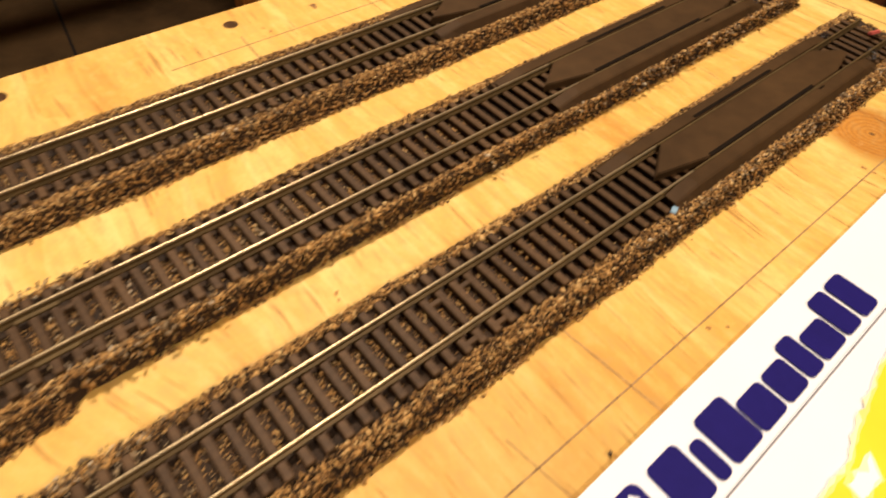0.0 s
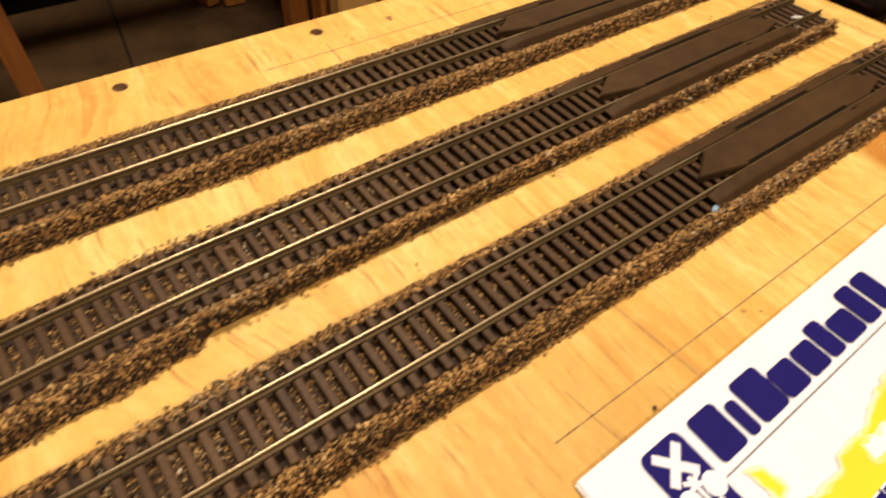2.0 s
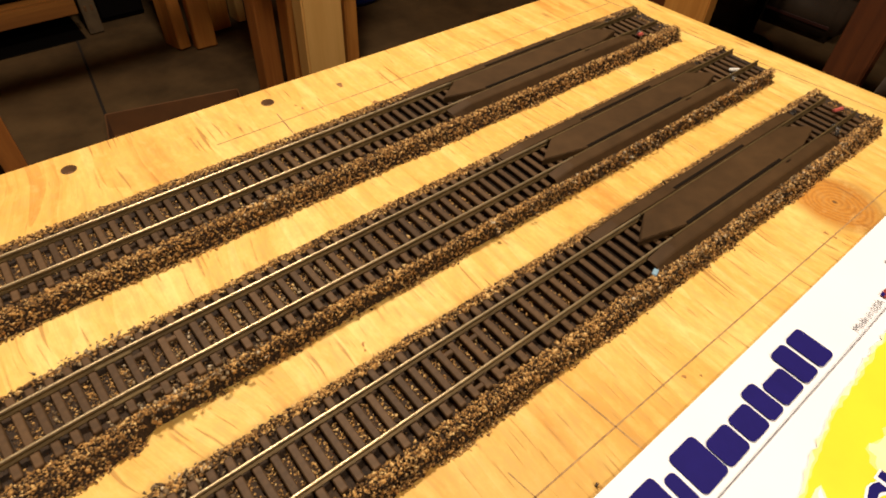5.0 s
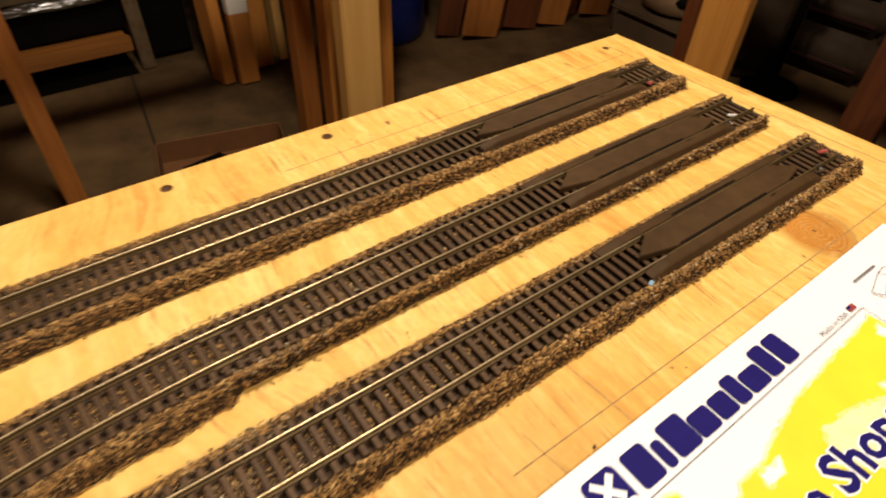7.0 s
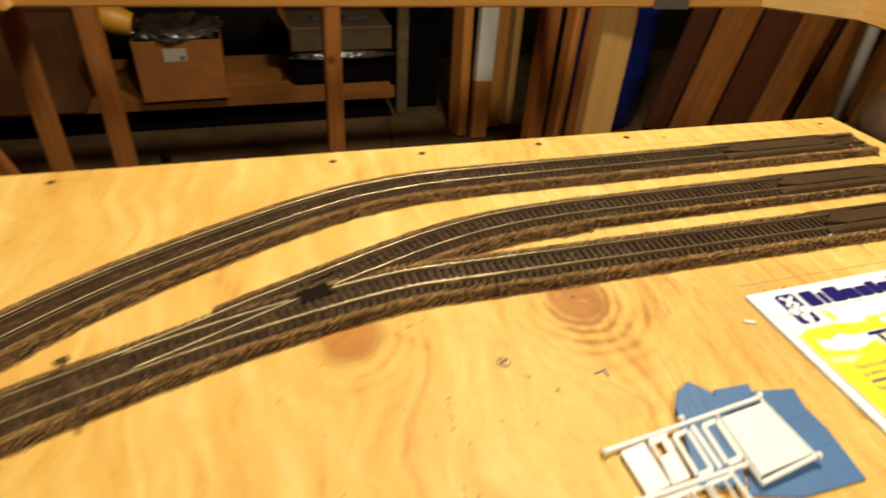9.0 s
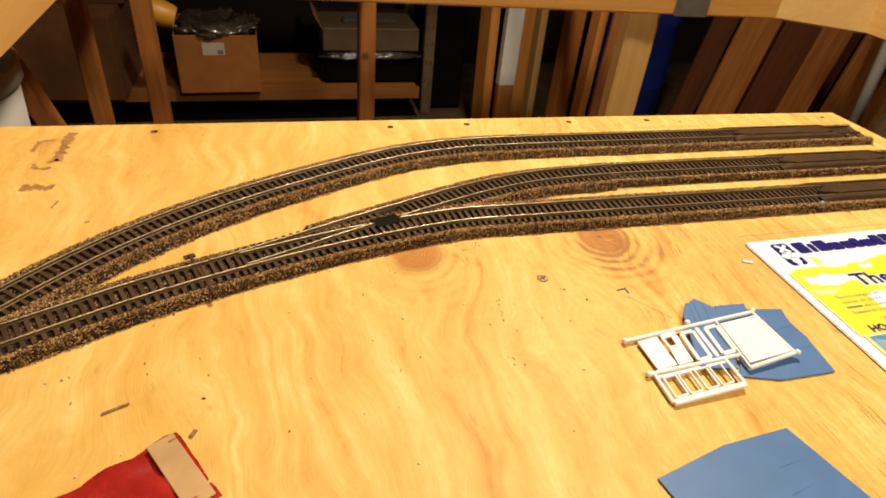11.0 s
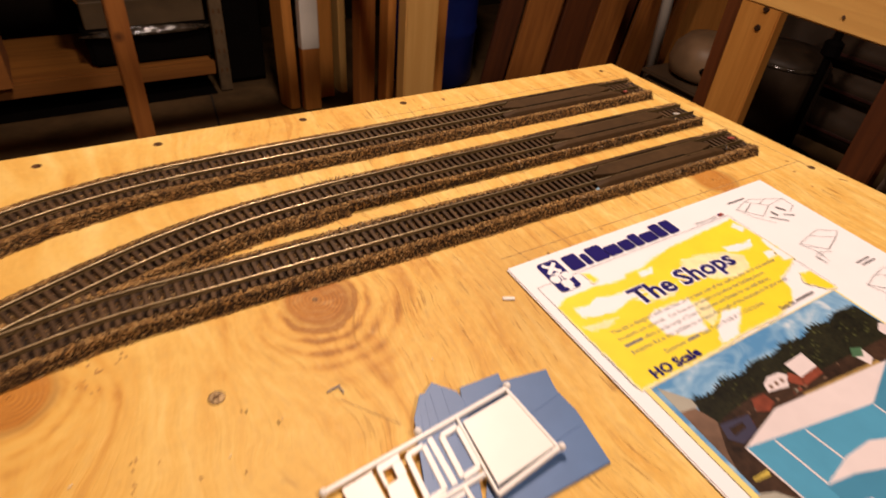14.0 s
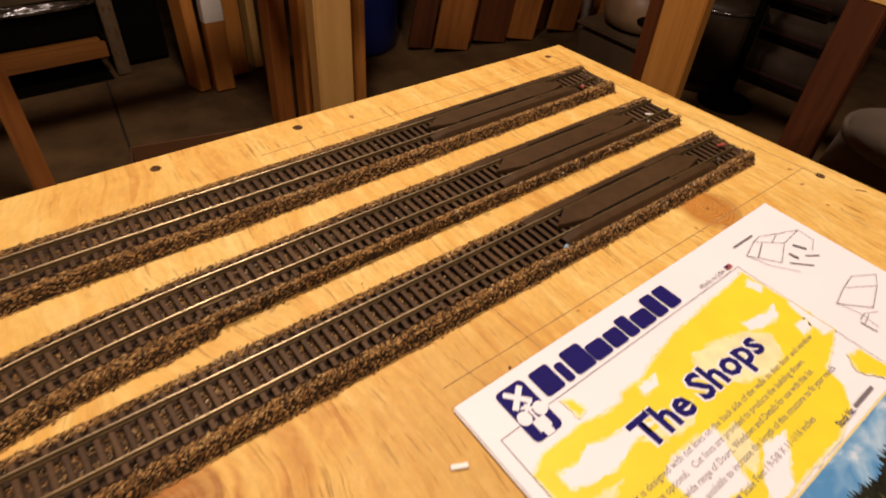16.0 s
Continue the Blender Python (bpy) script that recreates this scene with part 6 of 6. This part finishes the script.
part("drum_body", rings([(0.172, 0.0), (0.188, 0.02), (0.19, 0.22), (0.196, 0.235), (0.19, 0.25), (0.19, 0.48), (0.196, 0.495), (0.19, 0.51), (0.187, 0.70), (0.17, 0.73)], 36), BARREL_BLUE, drum, smooth=True)
part("drum_lid", rings([(0.178, 0.728), (0.178, 0.745), (0.16, 0.75)], 36), BARREL_BLUE, drum)
pipe = part("white_pipe", rings([(0.024, 0.0), (0.024, 1.5)], 16), WHITE_PIPE, smooth=True)
pipe.matrix_world = pose(1.852, 1.46, FLOOR, -3, 0.5, 0)
tagged(pipe, "white plastic pipe leaning in the corner", "pipe")

# ---------------------------------------------------------------- beside the right-hand benchwork
jug = empty("water_jug", pose(1.79, 1.155, -0.60), "large dull grey plastic jug lying on a pale tub", "jug")
part("jug_body", rings([(0.10, 0.0), (0.138, 0.02), (0.148, 0.06), (0.136, 0.115), (0.100, 0.155), (0.04, 0.168)], 32), GREY_PLASTIC, jug, smooth=True)
# grip hollow is a raised black lump; its shade is only colour
bmh = bmesh.new()
bmesh.ops.create_uvsphere(bmh, u_segments=16, v_segments=8, radius=1.0, matrix=pose(-0.106, -0.094, 0.066, 0, 0, -48) @ Matrix.Diagonal((0.036, 0.018, 0.018, 1)))
part("grip", bmh, BLACK_TUB, jug, "black lump painting the shaded hollow of the grip", smooth=True)
under = empty("pale_tub", pose(1.79, 1.155, FLOOR), "pale grey plastic tub under a jug, shade in its colour", "tub")
part("tub_body", block(0.32, 0.32, 0.185, 0.02, seg=3), SHADED_TUB, under)
part("tub_lid", block(0.34, 0.34, 0.016, 0.006, (0, 0, 0.183), seg=2), SHADED_TUB, under)
sheet_up = part("plywood_offcut", block(0.55, 0.018, 0.62, 0.002), PINE)
sheet_up.matrix_world = pose(2.30, 1.62, FLOOR, -6, 0, -25)
tagged(sheet_up, "orange plywood offcut standing against the wall", "plywood")
# cover colour lowered to hold the dimness of this corner
COVER = plain("shaded_dusty_cover", (0.048, 0.031, 0.019), 0.45, 0, 0.3, 14, 0.2, spec=0.2)
tall = empty("covered_drum", pose(2.02, 0.985, FLOOR), "dark round drum under a dusty plastic cover", "drum")
part("drum_body", rings([(0.13, 0), (0.14, 0.02), (0.14, 0.28), (0.135, 0.30)], 32), P_DARK, tall, smooth=True)
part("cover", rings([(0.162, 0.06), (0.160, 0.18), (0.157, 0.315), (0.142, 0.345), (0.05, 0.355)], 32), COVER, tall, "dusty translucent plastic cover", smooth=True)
part("cover_hem", rings([(0.158, 0.305), (0.163, 0.312), (0.158, 0.320)], 32), CLEAR_BAG, tall, smooth=True)
stand = empty("black_stand", pose(1.94, 0.800, FLOOR), "slim black metal stand with a clamp", "stand")
part("pole", rings([(0.014, 0.01), (0.014, 0.86)], 14), BLACK_TUB, stand, smooth=True)
part("clamp", rings([(0.018, 0.39), (0.032, 0.40), (0.032, 0.44), (0.018, 0.45)], 14), BLACK_TUB, stand)
part("foot", rings([(0.10, 0.0), (0.10, 0.012), (0.02, 0.03)], 20), BLACK_TUB, stand)
# white bag paper coloured dark, the corner's shade included
SHADED_BAG = plain("shaded_white_bag_paper", (0.055, 0.036, 0.023), 0.6, 0, 0.2, 14, 0.4, spec=0.12)
BAND = plain("dark_red_band", (0.045, 0.012, 0.008), 0.5, 0, 0.2, 20)
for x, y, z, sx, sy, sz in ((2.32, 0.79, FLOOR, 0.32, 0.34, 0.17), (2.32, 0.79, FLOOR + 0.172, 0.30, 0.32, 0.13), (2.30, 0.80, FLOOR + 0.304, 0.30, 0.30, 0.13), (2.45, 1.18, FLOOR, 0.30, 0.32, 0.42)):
    pack = empty("packed_bag", pose(x, y, z, 0, 0, 4), "pale paper bag, shade in its colour, with a dark red printed band", "bag", "stacked pale bags")
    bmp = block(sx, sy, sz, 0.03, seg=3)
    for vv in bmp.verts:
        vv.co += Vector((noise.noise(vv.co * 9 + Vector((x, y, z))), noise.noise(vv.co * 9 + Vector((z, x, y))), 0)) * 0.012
    part("bag_body", bmp, SHADED_BAG, pack, smooth=True)
    part("printed_band", block(0.004, sy * 0.86, 0.012, 0.001, (-sx / 2 - 0.004, 0, sz * 0.35)), BAND, pack)
binr = empty("white_bin", pose(1.20, 0.06, FLOOR), "pale grey plastic waste bin, shade in its colour", "bin")
# darker copy of the bin plastic: shade under the bench as colour
SHADED_BIN = plain("shaded_bin_plastic", (0.15, 0.115, 0.085), 0.6, 0, 0.12, 14, spec=0.2)
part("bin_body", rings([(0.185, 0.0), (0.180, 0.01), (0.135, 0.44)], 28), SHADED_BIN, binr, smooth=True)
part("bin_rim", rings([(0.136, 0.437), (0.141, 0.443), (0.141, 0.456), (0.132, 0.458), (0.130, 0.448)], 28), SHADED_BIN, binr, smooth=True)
binl = empty("white_bin", pose(-1.08, 0.72, FLOOR), "pale grey plastic bin beside the benchwork", "bin")
part("bin_body", rings([(0.12, 0.0), (0.125, 0.01), (0.165, 0.66)], 28), LIGHT_BIN, binl, smooth=True)
part("bin_rim", rings([(0.166, 0.657), (0.173, 0.663), (0.173, 0.69), (0.160, 0.692), (0.158, 0.675)], 28), LIGHT_BIN, binl, smooth=True)
carton(0.145, 1.353, FLOOR, 0.34, 0.22, 0.07, -13, "low open cardboard tray of odds and ends on the floor", plain("dark_cardboard", (0.15, 0.060, 0.016), 0.8, 0, 0.15, 25), open_top=False, lid=False)
bits = part("dark_cloth", block(0.14, 0.10, 0.03, 0.012, seg=3), BLACK_TUB)
bits.matrix_world = pose(0.10, 1.37, FLOOR + 0.005, 0, 0, 10)
tagged(bits, "folded black cloth inside a cardboard tray", "cloth")
bits = part("red_tool", block(0.05, 0.02, 0.030, 0.008, seg=2), RED_PLASTIC)
bits.matrix_world = pose(0.215, 1.375, FLOOR + 0.005, 0, 0, 30)
tagged(bits, "small red plastic tool inside a cardboard tray", "tool")
tool = empty("floor_tool", pose(-0.75, 1.60, FLOOR), "black handled tool with a red base on the floor", "tool")
part("handle", rings([(0.013, 0.018), (0.016, 0.03), (0.015, 0.135), (0.010, 0.142)], 16), BLACK_TUB, tool, smooth=True)
part("red_base", rings([(0.058, 0.0), (0.060, 0.008), (0.045, 0.022), (0.015, 0.030)], 24), DULL_RED, tool, "glossy red base", smooth=True)
crumpled("dark_rag", pose(-0.89, 1.57, FLOOR), 0.06, 0.05, 0.035, BLACK_TUB, "crumpled black rag on the concrete", "rag", 31)
for x, y, rot in ((-0.585, 1.70, 12), (-0.50, 1.76, 25)):
    sc = part("paper_scrap", block(0.035, 0.012, 0.002, 0.0005), WHITE_LABEL)
    sc.matrix_world = pose(x, y, FLOOR + 0.0005, 0, 0, rot)
    tagged(sc, "small torn paper scrap on the concrete", "paper scrap")
# loose strips on the right-hand deck
for x, y, ln, wd, rot in ((0.785, 0.30, 0.50, 0.035, 3), (0.826, 0.28, 0.62, 0.028, 2), (0.860, 0.22, 0.40, 0.028, -1)):
    st = part("wood_strip", block(wd, ln, 0.020, 0.002), PALE_PINE)
    st.matrix_world = pose(x, y, BOT + BH - 0.018, 0, 0, rot)
    tagged(st, "loose pale wood strip lying on the deck", "wood strip", "loose wood strips")
